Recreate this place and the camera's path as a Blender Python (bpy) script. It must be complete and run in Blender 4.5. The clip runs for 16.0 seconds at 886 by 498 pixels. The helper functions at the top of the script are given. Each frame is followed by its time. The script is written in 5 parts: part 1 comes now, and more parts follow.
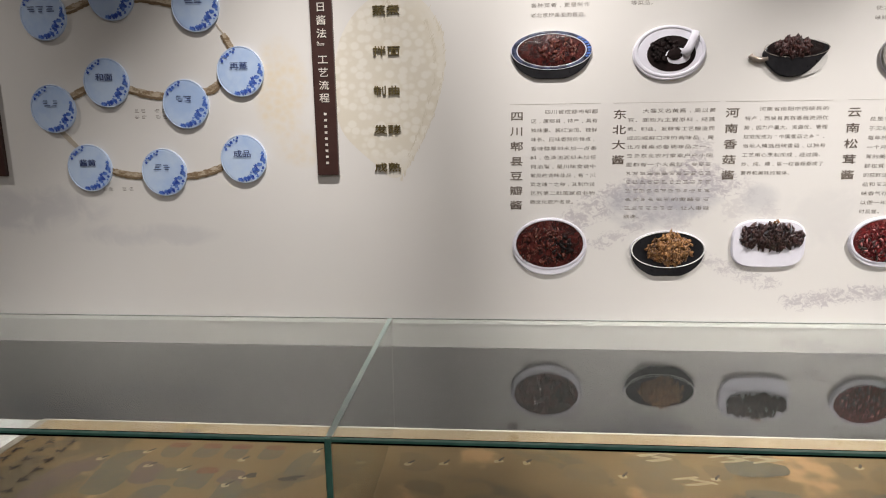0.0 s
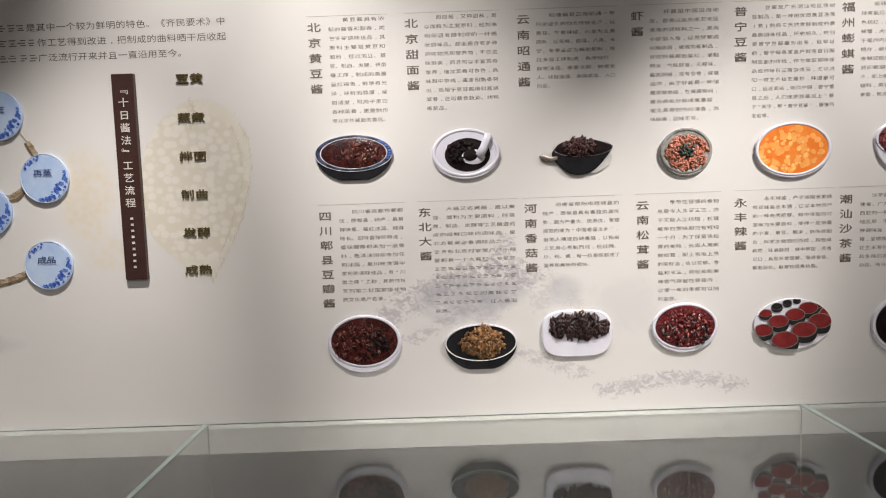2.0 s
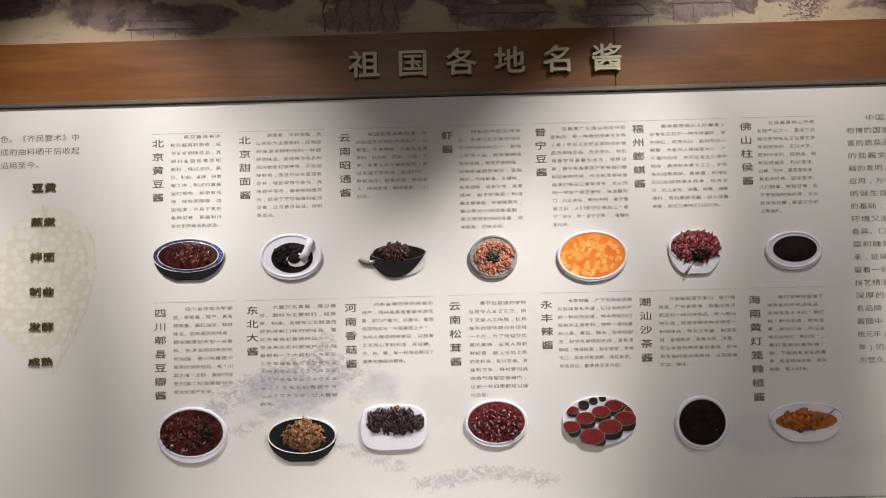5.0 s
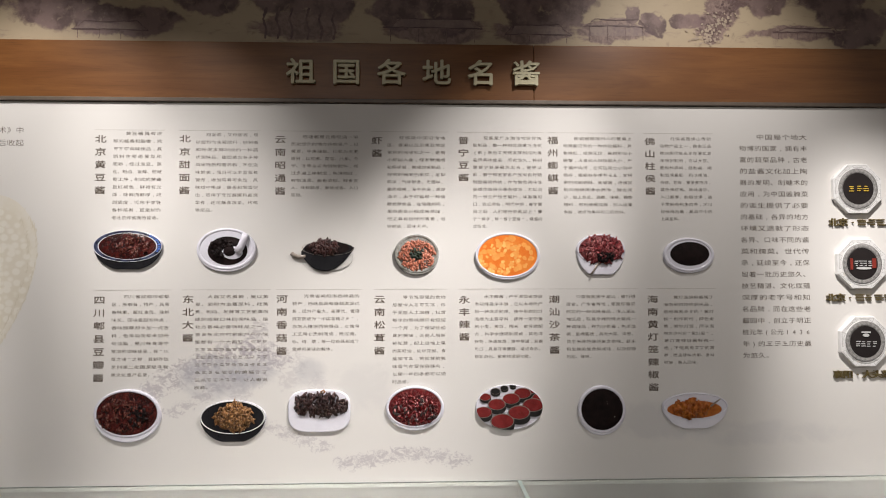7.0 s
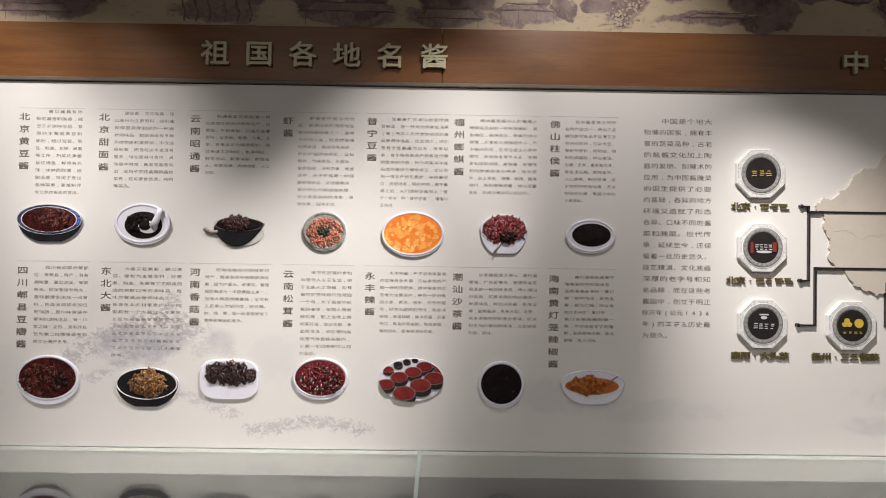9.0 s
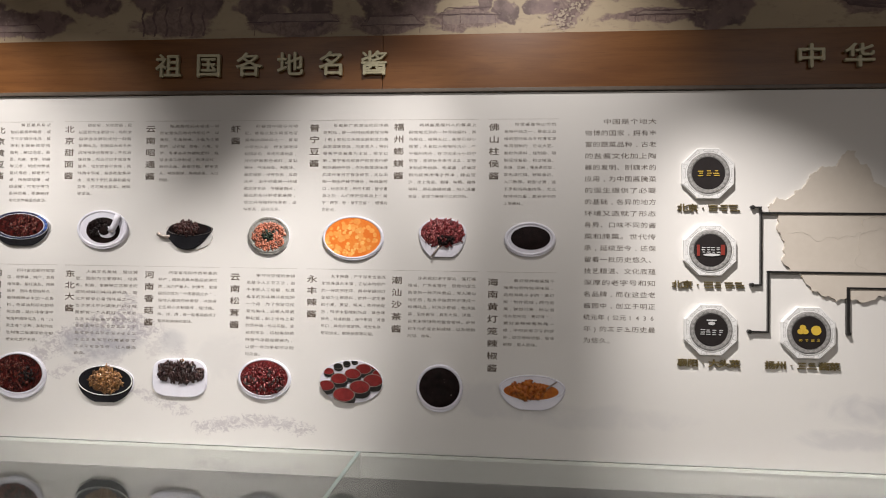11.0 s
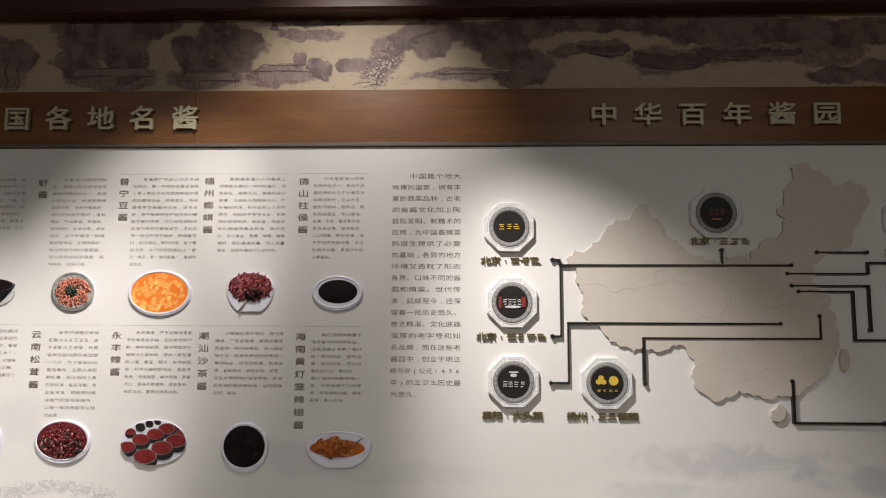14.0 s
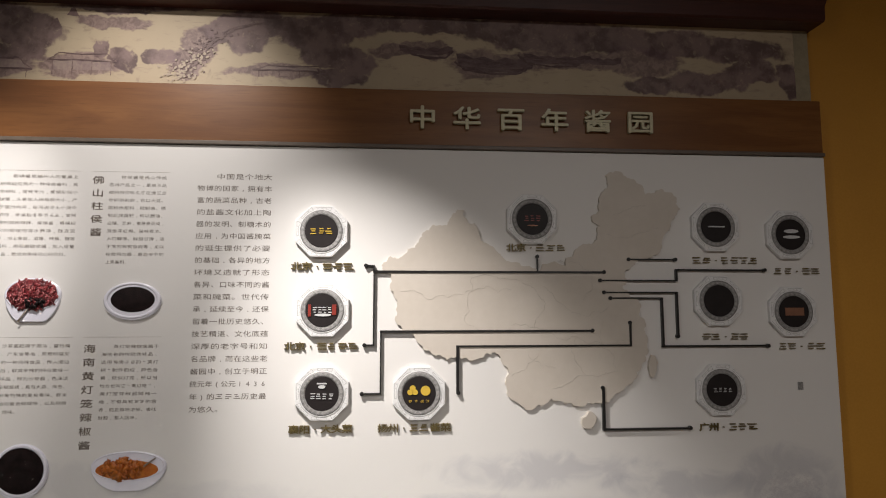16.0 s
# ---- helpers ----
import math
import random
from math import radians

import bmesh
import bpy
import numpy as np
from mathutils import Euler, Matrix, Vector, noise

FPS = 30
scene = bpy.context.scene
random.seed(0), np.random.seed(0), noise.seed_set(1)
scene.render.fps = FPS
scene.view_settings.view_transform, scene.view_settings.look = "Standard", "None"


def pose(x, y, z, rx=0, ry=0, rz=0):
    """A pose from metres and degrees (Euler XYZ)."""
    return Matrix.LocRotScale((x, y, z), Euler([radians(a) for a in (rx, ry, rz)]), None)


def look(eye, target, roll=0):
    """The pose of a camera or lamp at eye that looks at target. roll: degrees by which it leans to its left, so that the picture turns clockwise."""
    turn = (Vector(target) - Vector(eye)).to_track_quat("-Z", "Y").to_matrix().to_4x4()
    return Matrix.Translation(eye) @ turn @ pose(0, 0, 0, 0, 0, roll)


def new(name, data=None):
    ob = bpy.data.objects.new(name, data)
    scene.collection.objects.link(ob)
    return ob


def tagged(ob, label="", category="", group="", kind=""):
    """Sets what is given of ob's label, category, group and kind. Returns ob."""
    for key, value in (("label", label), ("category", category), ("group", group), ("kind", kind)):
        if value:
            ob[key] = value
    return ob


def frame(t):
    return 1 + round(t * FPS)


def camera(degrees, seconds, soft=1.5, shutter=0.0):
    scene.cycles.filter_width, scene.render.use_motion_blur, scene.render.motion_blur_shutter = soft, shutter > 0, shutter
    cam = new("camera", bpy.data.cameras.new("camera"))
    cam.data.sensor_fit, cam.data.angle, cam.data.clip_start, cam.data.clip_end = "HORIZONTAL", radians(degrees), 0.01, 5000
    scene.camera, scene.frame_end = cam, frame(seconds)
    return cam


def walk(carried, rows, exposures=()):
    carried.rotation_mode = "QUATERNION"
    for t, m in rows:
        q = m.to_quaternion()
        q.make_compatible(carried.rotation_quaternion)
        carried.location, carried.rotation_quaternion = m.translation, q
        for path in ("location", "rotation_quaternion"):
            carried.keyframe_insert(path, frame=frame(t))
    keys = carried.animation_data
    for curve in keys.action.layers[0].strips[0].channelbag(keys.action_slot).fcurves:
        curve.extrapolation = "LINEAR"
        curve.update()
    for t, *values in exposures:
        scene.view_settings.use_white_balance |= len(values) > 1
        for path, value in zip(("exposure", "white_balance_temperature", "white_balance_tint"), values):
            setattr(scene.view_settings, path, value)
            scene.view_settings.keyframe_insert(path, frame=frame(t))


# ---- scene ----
import itertools

cam = camera(71.7, 16.0, soft=1.05)
METRES, EYE, TILT, LEAN, TURN = 2.8, 1.5, 0.0, 0.0, 4.4
ROWS = [
    (0.0, 0.0, 0.0, 0.0, -0.13, -11.17, 0.66),
    (0.5, 0.0358, -0.0064, 0.0025, -2.19, -10.1, 0.71),
    (1.0, 0.0779, 0.0026, -0.0019, -3.72, -8.59, 1.04),
    (1.5, 0.1114, 0.0053, 0.0064, -4.53, -6.67, 1.54),
    (2.0, 0.1338, -0.0034, 0.0192, -4.38, -4.4, 1.98),
    (2.5, 0.1714, -0.0265, 0.0262, -3.92, -2.44, 2.17),
    (3.0, 0.2017, -0.0508, 0.0282, -3.46, -0.53, 2.16),
    (3.5, 0.2199, -0.0552, 0.0322, -3.23, 1.23, 2.07),
    (4.0, 0.2507, -0.0498, 0.0346, -2.77, 2.01, 1.95),
    (4.5, 0.2844, -0.0511, 0.0379, -3.02, 2.63, 1.76),
    (7.0, 0.3528, -0.1106, 0.039, -6.46, 2.09, 0.09),
    (7.5, 0.3664, -0.1055, 0.0362, -6.66, 1.4, -0.07),
    (8.0, 0.4048, -0.1212, 0.0347, -6.56, 0.95, -0.38),
    (8.5, 0.4394, -0.1415, 0.0326, -6.09, 0.76, -0.67),
    (11.0, 0.6052, -0.153, 0.0285, 0.71, 1.34, -0.86),
    (11.5, 0.6396, -0.1639, 0.0307, 0.26, 2.08, -1.07),
    (12.0, 0.6575, -0.1567, 0.0312, 0.39, 3.21, -1.05),
    (12.5, 0.6749, -0.1397, 0.0353, -0.19, 4.3, -0.67),
    (13.0, 0.698, -0.1271, 0.0385, -0.98, 4.86, -0.29),
    (13.5, 0.7356, -0.1364, 0.0394, -1.51, 5.27, -0.14),
    (14.0, 0.7755, -0.1571, 0.042, -2.66, 5.34, -0.21),
    (14.5, 0.8056, -0.1702, 0.0392, -4.29, 5.16, -0.37),
    (15.0, 0.829, -0.1663, 0.0383, -5.94, 5.55, -0.38),
    (15.5, 0.8673, -0.1541, 0.0405, -7.54, 5.94, -0.17),
    (16.0, 0.9037, -0.1438, 0.0437, -9.0, 5.95, 0.07),
]
walk(cam, [(t, pose(0, 0, EYE, TILT, LEAN, TURN) @ pose(METRES * x, METRES * y, METRES * z, 90 + pitch, roll, yaw)) for t, x, y, z, yaw, pitch, roll in ROWS], [(0.0, 0.07), (1.5, 0.0), (13.0, 0.0), (14.8, 0.12), (16.0, 0.34)])

# ---- light and world ----
world = bpy.data.worlds.new("dim_room")
world.use_nodes = True
world.node_tree.nodes["Background"].inputs[0].default_value = (0.9, 0.85, 0.8, 1)
world.node_tree.nodes["Background"].inputs[1].default_value = 0.01
scene.world = world
scene.view_settings.exposure = 0.0

WARM = (1.0, 0.945, 0.905)


def spot(name, eye, target, watts, degrees, blend, radius=0.03, colour=WARM):
    data = bpy.data.lights.new(name, "SPOT")
    data.energy, data.spot_size, data.spot_blend, data.shadow_soft_size, data.color = watts, radians(degrees), blend, radius, colour
    ob = new(name, data)
    ob.matrix_world = look(eye, target)
    return ob


LAMPS = [(-0.09, 0.80, 2.83), (0.02, 0.80, 2.83), (-0.20, 0.80, 2.83), (0.13, 0.80, 2.83), (1.79, 0.80, 2.83), (1.68, 0.80, 2.83), (1.90, 0.80, 2.83), (1.57, 0.80, 2.83), (-1.97, 0.80, 2.83)]
AIMS = [(-0.16, 1.6, 1.943), (0.475, 1.6, 1.28), (-0.76, 1.6, 0.93), (0.30, 1.6, 1.766), (1.84, 1.6, 2.12), (1.23, 1.6, 1.675), (2.71, 1.6, 1.01), (0.724, 1.6, 0.905), (-1.45, 1.6, 1.22)]
WATTS = [62, 74, 116, 40, 41, 76, 203, 156, 36]
CONES = [52, 40, 41, 46, 62, 40, 42.8, 39, 50]
for eye, aim, watts, cone in zip(LAMPS, AIMS, WATTS, CONES):
    spot("spot_light", eye, aim, watts, cone, 1.0)
# unseen ceiling lamps behind the visitor, added to fill the dim parts
for x in (0.4, 3.6):
    data = bpy.data.lights.new("room_fill", "AREA")
    data.shape, data.size, data.energy, data.color = "DISK", 0.16, 31, WARM
    new("room_fill_lamp", data).matrix_world = look((x, -1.4, 2.96), (x, -1.4, 0))

# ---- materials ----


def nodes(name):
    m = bpy.data.materials.new(name)
    m.use_nodes = True
    t = m.node_tree
    return m, t, t.nodes["Principled BSDF"]


def put(t, kind, **vals):
    n = t.nodes.new(kind)
    for k, v in vals.items():
        if k in n.inputs:
            n.inputs[k].default_value = v
    return n


def math_node(t, op, a, b=0.0, clamp=False):
    n = t.nodes.new("ShaderNodeMath")
    n.operation, n.use_clamp = op, clamp
    for i, v in enumerate((a, b)):
        if isinstance(v, (int, float)):
            n.inputs[i].default_value = v
        else:
            t.links.new(v, n.inputs[i])
    return n.outputs[0]


def mix(t, fac, a, b, mode="MIX"):
    n = t.nodes.new("ShaderNodeMix")
    n.data_type, n.blend_type = "RGBA", mode
    for i, v in ((0, fac), (6, a), (7, b)):
        if isinstance(v, (int, float)):
            n.inputs[i].default_value = v
        elif isinstance(v, tuple):
            n.inputs[i].default_value = (*v[:3], 1)
        else:
            t.links.new(v, n.inputs[i])
    return n.outputs[2]


def place(t, scale=(1, 1, 1), shift=(0, 0, 0)):
    g = t.nodes.new("ShaderNodeNewGeometry")
    m = t.nodes.new("ShaderNodeMapping")
    m.inputs["Scale"].default_value, m.inputs["Location"].default_value = scale, shift
    t.links.new(g.outputs["Position"], m.inputs[0])
    return m.outputs[0]


def noise_of(t, vec, scale, detail=4.0, rough=0.55, distort=0.0):
    n = put(t, "ShaderNodeTexNoise", Scale=scale, Detail=detail, Roughness=rough, Distortion=distort)
    t.links.new(vec, n.inputs["Vector"])
    return n.outputs[0]


def ramp(t, fac, lo, hi):
    n = t.nodes.new("ShaderNodeMapRange")
    n.interpolation_type = "SMOOTHSTEP"
    n.inputs[1].default_value, n.inputs[2].default_value = lo, hi
    t.links.new(fac, n.inputs[0])
    return n.outputs[0]


def bump(t, bsdf, height, strength, distance=0.002):
    b = put(t, "ShaderNodeBump", Strength=strength, Distance=distance)
    t.links.new(height, b.inputs["Height"])
    t.links.new(b.outputs[0], bsdf.inputs["Normal"])


def plain(name, a, b=None, rough=0.5, metal=0.0, scale=40, stretch=(1, 1, 1), bumps=0.15, fine=6.0, lo=0.35, hi=0.65, coat=0.0, islands=0.0, spec=0.5):
    """Two-tone surface with coarse and fine variation."""
    m, t, p = nodes(name)
    b = b or tuple(c * 0.82 for c in a)
    v = place(t, stretch)
    n1 = noise_of(t, v, scale, 5)
    n2 = noise_of(t, v, scale * fine, 3)
    f = ramp(t, math_node(t, "ADD", math_node(t, "MULTIPLY", n1, 0.7), math_node(t, "MULTIPLY", n2, 0.3)), lo, hi)
    col = mix(t, f, a, b)
    if islands:
        g = t.nodes.new("ShaderNodeNewGeometry")
        k = math_node(t, "MULTIPLY_ADD", g.outputs["Random Per Island"], islands)
        k.node.inputs[2].default_value = 1 - islands / 2
        c = t.nodes.new("ShaderNodeCombineColor")
        for i in range(3):
            t.links.new(k, c.inputs[i])
        col = mix(t, 1.0, col, c.outputs[0], "MULTIPLY")
    t.links.new(col, p.inputs["Base Color"])
    r = math_node(t, "MULTIPLY_ADD", n2, 0.16)
    r.node.inputs[2].default_value = max(0.02, rough - 0.08)
    t.links.new(r, p.inputs["Roughness"])
    p.inputs["Metallic"].default_value = metal
    p.inputs["Coat Weight"].default_value = coat
    p.inputs["Specular IOR Level"].default_value = spec
    if bumps:
        bump(t, p, n2, bumps)
    return m


def spread(t, v, x, z, rx, rz):
    """1 at (x, z), falling to 0 at the ellipse's edge."""
    s = t.nodes.new("ShaderNodeSeparateXYZ")
    t.links.new(v, s.inputs[0])
    dx = math_node(t, "DIVIDE", math_node(t, "SUBTRACT", s.outputs[0], x), rx)
    dz = math_node(t, "DIVIDE", math_node(t, "SUBTRACT", s.outputs[2], z), rz)
    r2 = math_node(t, "ADD", math_node(t, "MULTIPLY", dx, dx), math_node(t, "MULTIPLY", dz, dz))
    return math_node(t, "SUBTRACT", 1.0, r2, True)


def panel_print():
    """Off-white matt print with ink-wash hills, bushes and a yellowed patch."""
    m, t, p = nodes("printed_panel")
    v = place(t)
    big = noise_of(t, v, 1.3, 3)
    col = mix(t, ramp(t, big, 0.3, 0.7), (0.72, 0.70, 0.675), (0.685, 0.665, 0.64))
    leaf = noise_of(t, place(t, (1, 1, 1.35)), 55, 8, 0.75, 0.9)
    wash = noise_of(t, place(t, (1, 1, 1.3)), 9, 5, 0.6, 0.8)

    def chain(line, rx, rz, n):
        f = None
        for k in range(n):
            q = k / (n - 1) * (len(line) - 1)
            i = min(int(q), len(line) - 2)
            g = spread(t, v, line[i][0] + (line[i + 1][0] - line[i][0]) * (q - i), line[i][1] + (line[i + 1][1] - line[i][1]) * (q - i), rx, rz)
            f = g if f is None else math_node(t, "MAXIMUM", f, g)
        return f

    # leafy ink clusters along the hill lines
    for line, rx, rz, n, k in ((((0.225, 1.262), (0.311, 1.318), (0.396, 1.354), (0.523, 1.392), (0.592, 1.353)), 0.062, 0.046, 8, 0.62), (((0.50, 1.385), (0.53, 1.435)), 0.04, 0.045, 2, 0.45),
                               (((0.285, 1.200), (0.34, 1.225), (0.40, 1.26), (0.46, 1.30)), 0.05, 0.022, 5, 0.5), (((0.48, 1.25), (0.53, 1.31), (0.56, 1.35)), 0.05, 0.05, 3, 0.32),
                               (((0.53, 1.165), (0.59, 1.145), (0.65, 1.12), (0.715, 1.095)), 0.05, 0.026, 5, 0.5), (((0.62, 1.29), (0.645, 1.335), (0.705, 1.275)), 0.04, 0.05, 3, 0.28),
                               (((0.80, 1.046), (0.87, 1.058), (0.95, 1.072), (1.03, 1.07), (1.11, 1.052)), 0.062, 0.030, 7, 0.6), (((3.74, 1.10), (3.82, 1.02)), 0.14, 0.07, 2, 0.3)):
        f = chain(line, rx, rz, n)
        fine = ramp(t, math_node(t, "MULTIPLY_ADD", f, 0.20), 0.58, 0.74)
        t.links.new(leaf, fine.node.inputs[0].links[0].from_node.inputs[2])
        f = math_node(t, "MULTIPLY", math_node(t, "MULTIPLY", fine, ramp(t, f, 0.0, 0.3)), k)
        col = mix(t, f, col, (0.385, 0.35, 0.385))
    # pale hills
    for x, z, rx, rz, k in ((0.40, 1.30, 0.20, 0.10, 0.62), (0.52, 1.33, 0.12, 0.09, 0.5), (0.68, 1.31, 0.08, 0.07, 0.4), (1.72, 1.16, 0.30, 0.09, 0.22), (2.05, 1.12, 0.4, 0.06, 0.16), (3.0, 1.17, 0.5, 0.09, 0.42), (3.42, 1.12, 0.36, 0.07, 0.42), (2.75, 1.08, 0.25, 0.05, 0.3), (3.72, 1.12, 0.25, 0.16, 0.42), (3.85, 1.0, 0.2, 0.12, 0.6),
                            (-1.25, 1.29, 0.3, 0.10, 0.34), (-0.95, 1.22, 0.35, 0.05, 0.25), (0.85, 1.27, 0.2, 0.12, 0.14)):
        f = math_node(t, "MULTIPLY", ramp(t, math_node(t, "MULTIPLY", wash, spread(t, v, x, z, rx, rz)), 0.22, 0.5), k)
        col = mix(t, f, col, (0.38, 0.38, 0.42))
    # spilled beans
    cells = put(t, "ShaderNodeTexVoronoi", Scale=50.0, Randomness=0.9)
    t.links.new(place(t, (1.0, 0.0, 1.15)), cells.inputs["Vector"])
    for x, z, rx, rz, k in ((-0.54, 1.60, 0.09, 0.16, 0.75), (-0.49, 1.45, 0.10, 0.06, 0.5)):
        f = math_node(t, "MULTIPLY", ramp(t, math_node(t, "MULTIPLY", wash, spread(t, v, x, z, rx, rz)), 0.06, 0.45), k)
        f = math_node(t, "MULTIPLY", f, math_node(t, "SUBTRACT", 1.15, cells.outputs["Distance"], True))
        col = mix(t, f, col, (0.70, 0.60, 0.44))
    t.links.new(col, p.inputs["Base Color"])
    p.inputs["Roughness"].default_value = 0.55
    p.inputs["Specular IOR Level"].default_value = 0.3
    bump(t, p, noise_of(t, v, 420, 2), 0.05, 0.001)
    return m


def silk_painting(name, silk, ink, dark, scale, x_stretch, low, high, tint):
    """Old painted silk: washes and brush strokes in ink."""
    m, t, p = nodes(name)
    v = place(t, (x_stretch, 1, 1))
    base = mix(t, ramp(t, noise_of(t, v, 3.0, 4), 0.3, 0.7), silk, tuple(c * 0.8 for c in silk))
    cloud = noise_of(t, v, scale, 9, 0.62, 0.9)
    f = ramp(t, cloud, low, low + 0.045)
    inner = ramp(t, noise_of(t, v, scale * 4.2, 6, 0.65, 0.4), 0.38, 0.68)
    col = mix(t, math_node(t, "MULTIPLY", f, 0.92), base, mix(t, inner, ink, dark))
    stroke = noise_of(t, place(t, (x_stretch * 0.45, 1, 3.2)), scale * 3.2, 5, 0.6, 1.2)
    col = mix(t, math_node(t, "MULTIPLY", ramp(t, stroke, high, high + 0.06), 0.8), col, dark)
    col = mix(t, math_node(t, "MULTIPLY", ramp(t, noise_of(t, v, scale * 1.7, 4), 0.60, 0.7), 0.6), col, tint)
    t.links.new(col, p.inputs["Base Color"])
    p.inputs["Roughness"].default_value = 0.6
    bump(t, p, noise_of(t, v, 500, 2), 0.08, 0.001)
    return m


# ink masses of the frieze: middle x, z, half width, half height
TREES_WEST = ((-1.30, 2.44, 0.25, 0.07), (-0.80, 2.43, 0.2, 0.07), (-0.45, 2.43, 0.2, 0.05), (-0.10, 2.41, 0.15, 0.06), (0.12, 2.37, 0.15, 0.05), (0.35, 2.45, 0.1, 0.05), (0.60, 2.45, 0.11, 0.055),
              (0.73, 2.43, 0.08, 0.05), (0.95, 2.47, 0.08, 0.09), (1.07, 2.46, 0.1, 0.08), (1.16, 2.53, 0.1, 0.04), (1.31, 2.44, 0.07, 0.07), (1.40, 2.51, 0.08, 0.06), (1.46, 2.42, 0.05, 0.06),
              (1.00, 2.525, 0.15, 0.04), (0.93, 2.41, 0.08, 0.05), (1.12, 2.4, 0.07, 0.05), (1.46, 2.47, 0.09, 0.06), (1.36, 2.385, 0.09, 0.04))
TREES_EAST = ((1.75, 2.545, 0.2, 0.018), (2.10, 2.46, 0.06, 0.045), (1.68, 2.42, 0.028, 0.03), (1.74, 2.385, 0.032, 0.05), (1.85, 2.395, 0.06, 0.03), (2.03, 2.49, 0.07, 0.04), (2.15, 2.52, 0.12, 0.045),
              (2.30, 2.49, 0.13, 0.05), (2.43, 2.52, 0.1, 0.04), (2.33, 2.425, 0.08, 0.045), (2.42, 2.4, 0.07, 0.045), (2.37, 2.345, 0.08, 0.03), (2.65, 2.53, 0.2, 0.035), (2.95, 2.51, 0.2, 0.05),
              (3.20, 2.5, 0.2, 0.05), (3.45, 2.49, 0.18, 0.05), (3.70, 2.47, 0.15, 0.04), (3.36, 2.35, 0.08, 0.035), (3.55, 2.36, 0.14, 0.04), (3.72, 2.4, 0.1, 0.04), (3.86, 2.38, 0.04, 0.06))
WASH_MASS = ((1.05, 2.355, 0.17, 0.04), (1.36, 2.345, 0.13, 0.035), (1.61, 2.365, 0.12, 0.04), (1.93, 2.37, 0.06, 0.06), (1.97, 2.44, 0.06, 0.06), (2.20, 2.36, 0.14, 0.022), (2.66, 2.445, 0.08, 0.028), (2.85, 2.405, 0.13, 0.045),
             (3.05, 2.43, 0.14, 0.035), (3.20, 2.42, 0.09, 0.03), (0.62, 2.36, 0.14, 0.04), (1.70, 2.50, 0.12, 0.02), (2.55, 2.44, 0.08, 0.02), (3.35, 2.43, 0.15, 0.05))


def frieze_painting():
    """Landscape scroll: violet-brown tree masses and washes on tan silk."""
    m, t, p = nodes("frieze_silk")
    v = place(t)
    warp = put(t, "ShaderNodeTexNoise", Scale=7.0, Detail=4.0, Roughness=0.6)
    t.links.new(v, warp.inputs["Vector"])
    off = t.nodes.new("ShaderNodeVectorMath")
    off.operation = "MULTIPLY_ADD"
    off.inputs[1].default_value, off.inputs[2].default_value = (0.16, 0.0, 0.09), (-0.08, 0.0, -0.045)
    t.links.new(warp.outputs[1], off.inputs[0])
    add = t.nodes.new("ShaderNodeVectorMath")
    t.links.new(v, add.inputs[0])
    t.links.new(off.outputs[0], add.inputs[1])
    bent = add.outputs[0]

    def field(masses):
        f = None
        for x, z, rx, rz in masses:
            g = spread(t, bent, x, z, rx * 1.15, rz * 1.15)
            f = g if f is None else math_node(t, "MAXIMUM", f, g)
        return f

    leaf = noise_of(t, v, 17, 8, 0.66, 0.5)
    fine = noise_of(t, v, 42, 8, 0.7, 0.8)
    streak = noise_of(t, place(t, (1, 1, 3.6)), 20, 6, 0.65, 0.5)
    silk = mix(t, ramp(t, noise_of(t, v, 2.4, 5), 0.3, 0.7), (0.50, 0.40, 0.27), (0.40, 0.315, 0.21))
    silk = mix(t, math_node(t, "MULTIPLY", ramp(t, streak, 0.54, 0.70), 0.35), silk, (0.30, 0.22, 0.17))
    wash = ramp(t, math_node(t, "MULTIPLY_ADD", streak, 1.1), 0.62, 1.0)
    t.links.new(field(WASH_MASS), wash.node.inputs[0].links[0].from_node.inputs[2])
    col = mix(t, math_node(t, "MULTIPLY", wash, 0.88), silk, mix(t, ramp(t, fine, 0.38, 0.62), (0.27, 0.185, 0.165), (0.145, 0.088, 0.085)))
    tree = ramp(t, math_node(t, "MULTIPLY_ADD", leaf, 1.15), 0.66, 1.0)
    t.links.new(math_node(t, "MAXIMUM", field(TREES_WEST), field(TREES_EAST)), tree.node.inputs[0].links[0].from_node.inputs[2])
    tone = mix(t, ramp(t, noise_of(t, v, 15, 5, 0.6), 0.40, 0.62), (0.195, 0.125, 0.122), (0.078, 0.040, 0.044))
    tone = mix(t, math_node(t, "MULTIPLY", ramp(t, fine, 0.54, 0.70), 0.60), tone, (0.36, 0.27, 0.205))
    col = mix(t, math_node(t, "MULTIPLY", tree, 0.90), col, tone)
    t.links.new(col, p.inputs["Base Color"])
    p.inputs["Roughness"].default_value = 0.6
    bump(t, p, noise_of(t, v, 500, 2), 0.08, 0.001)
    return m


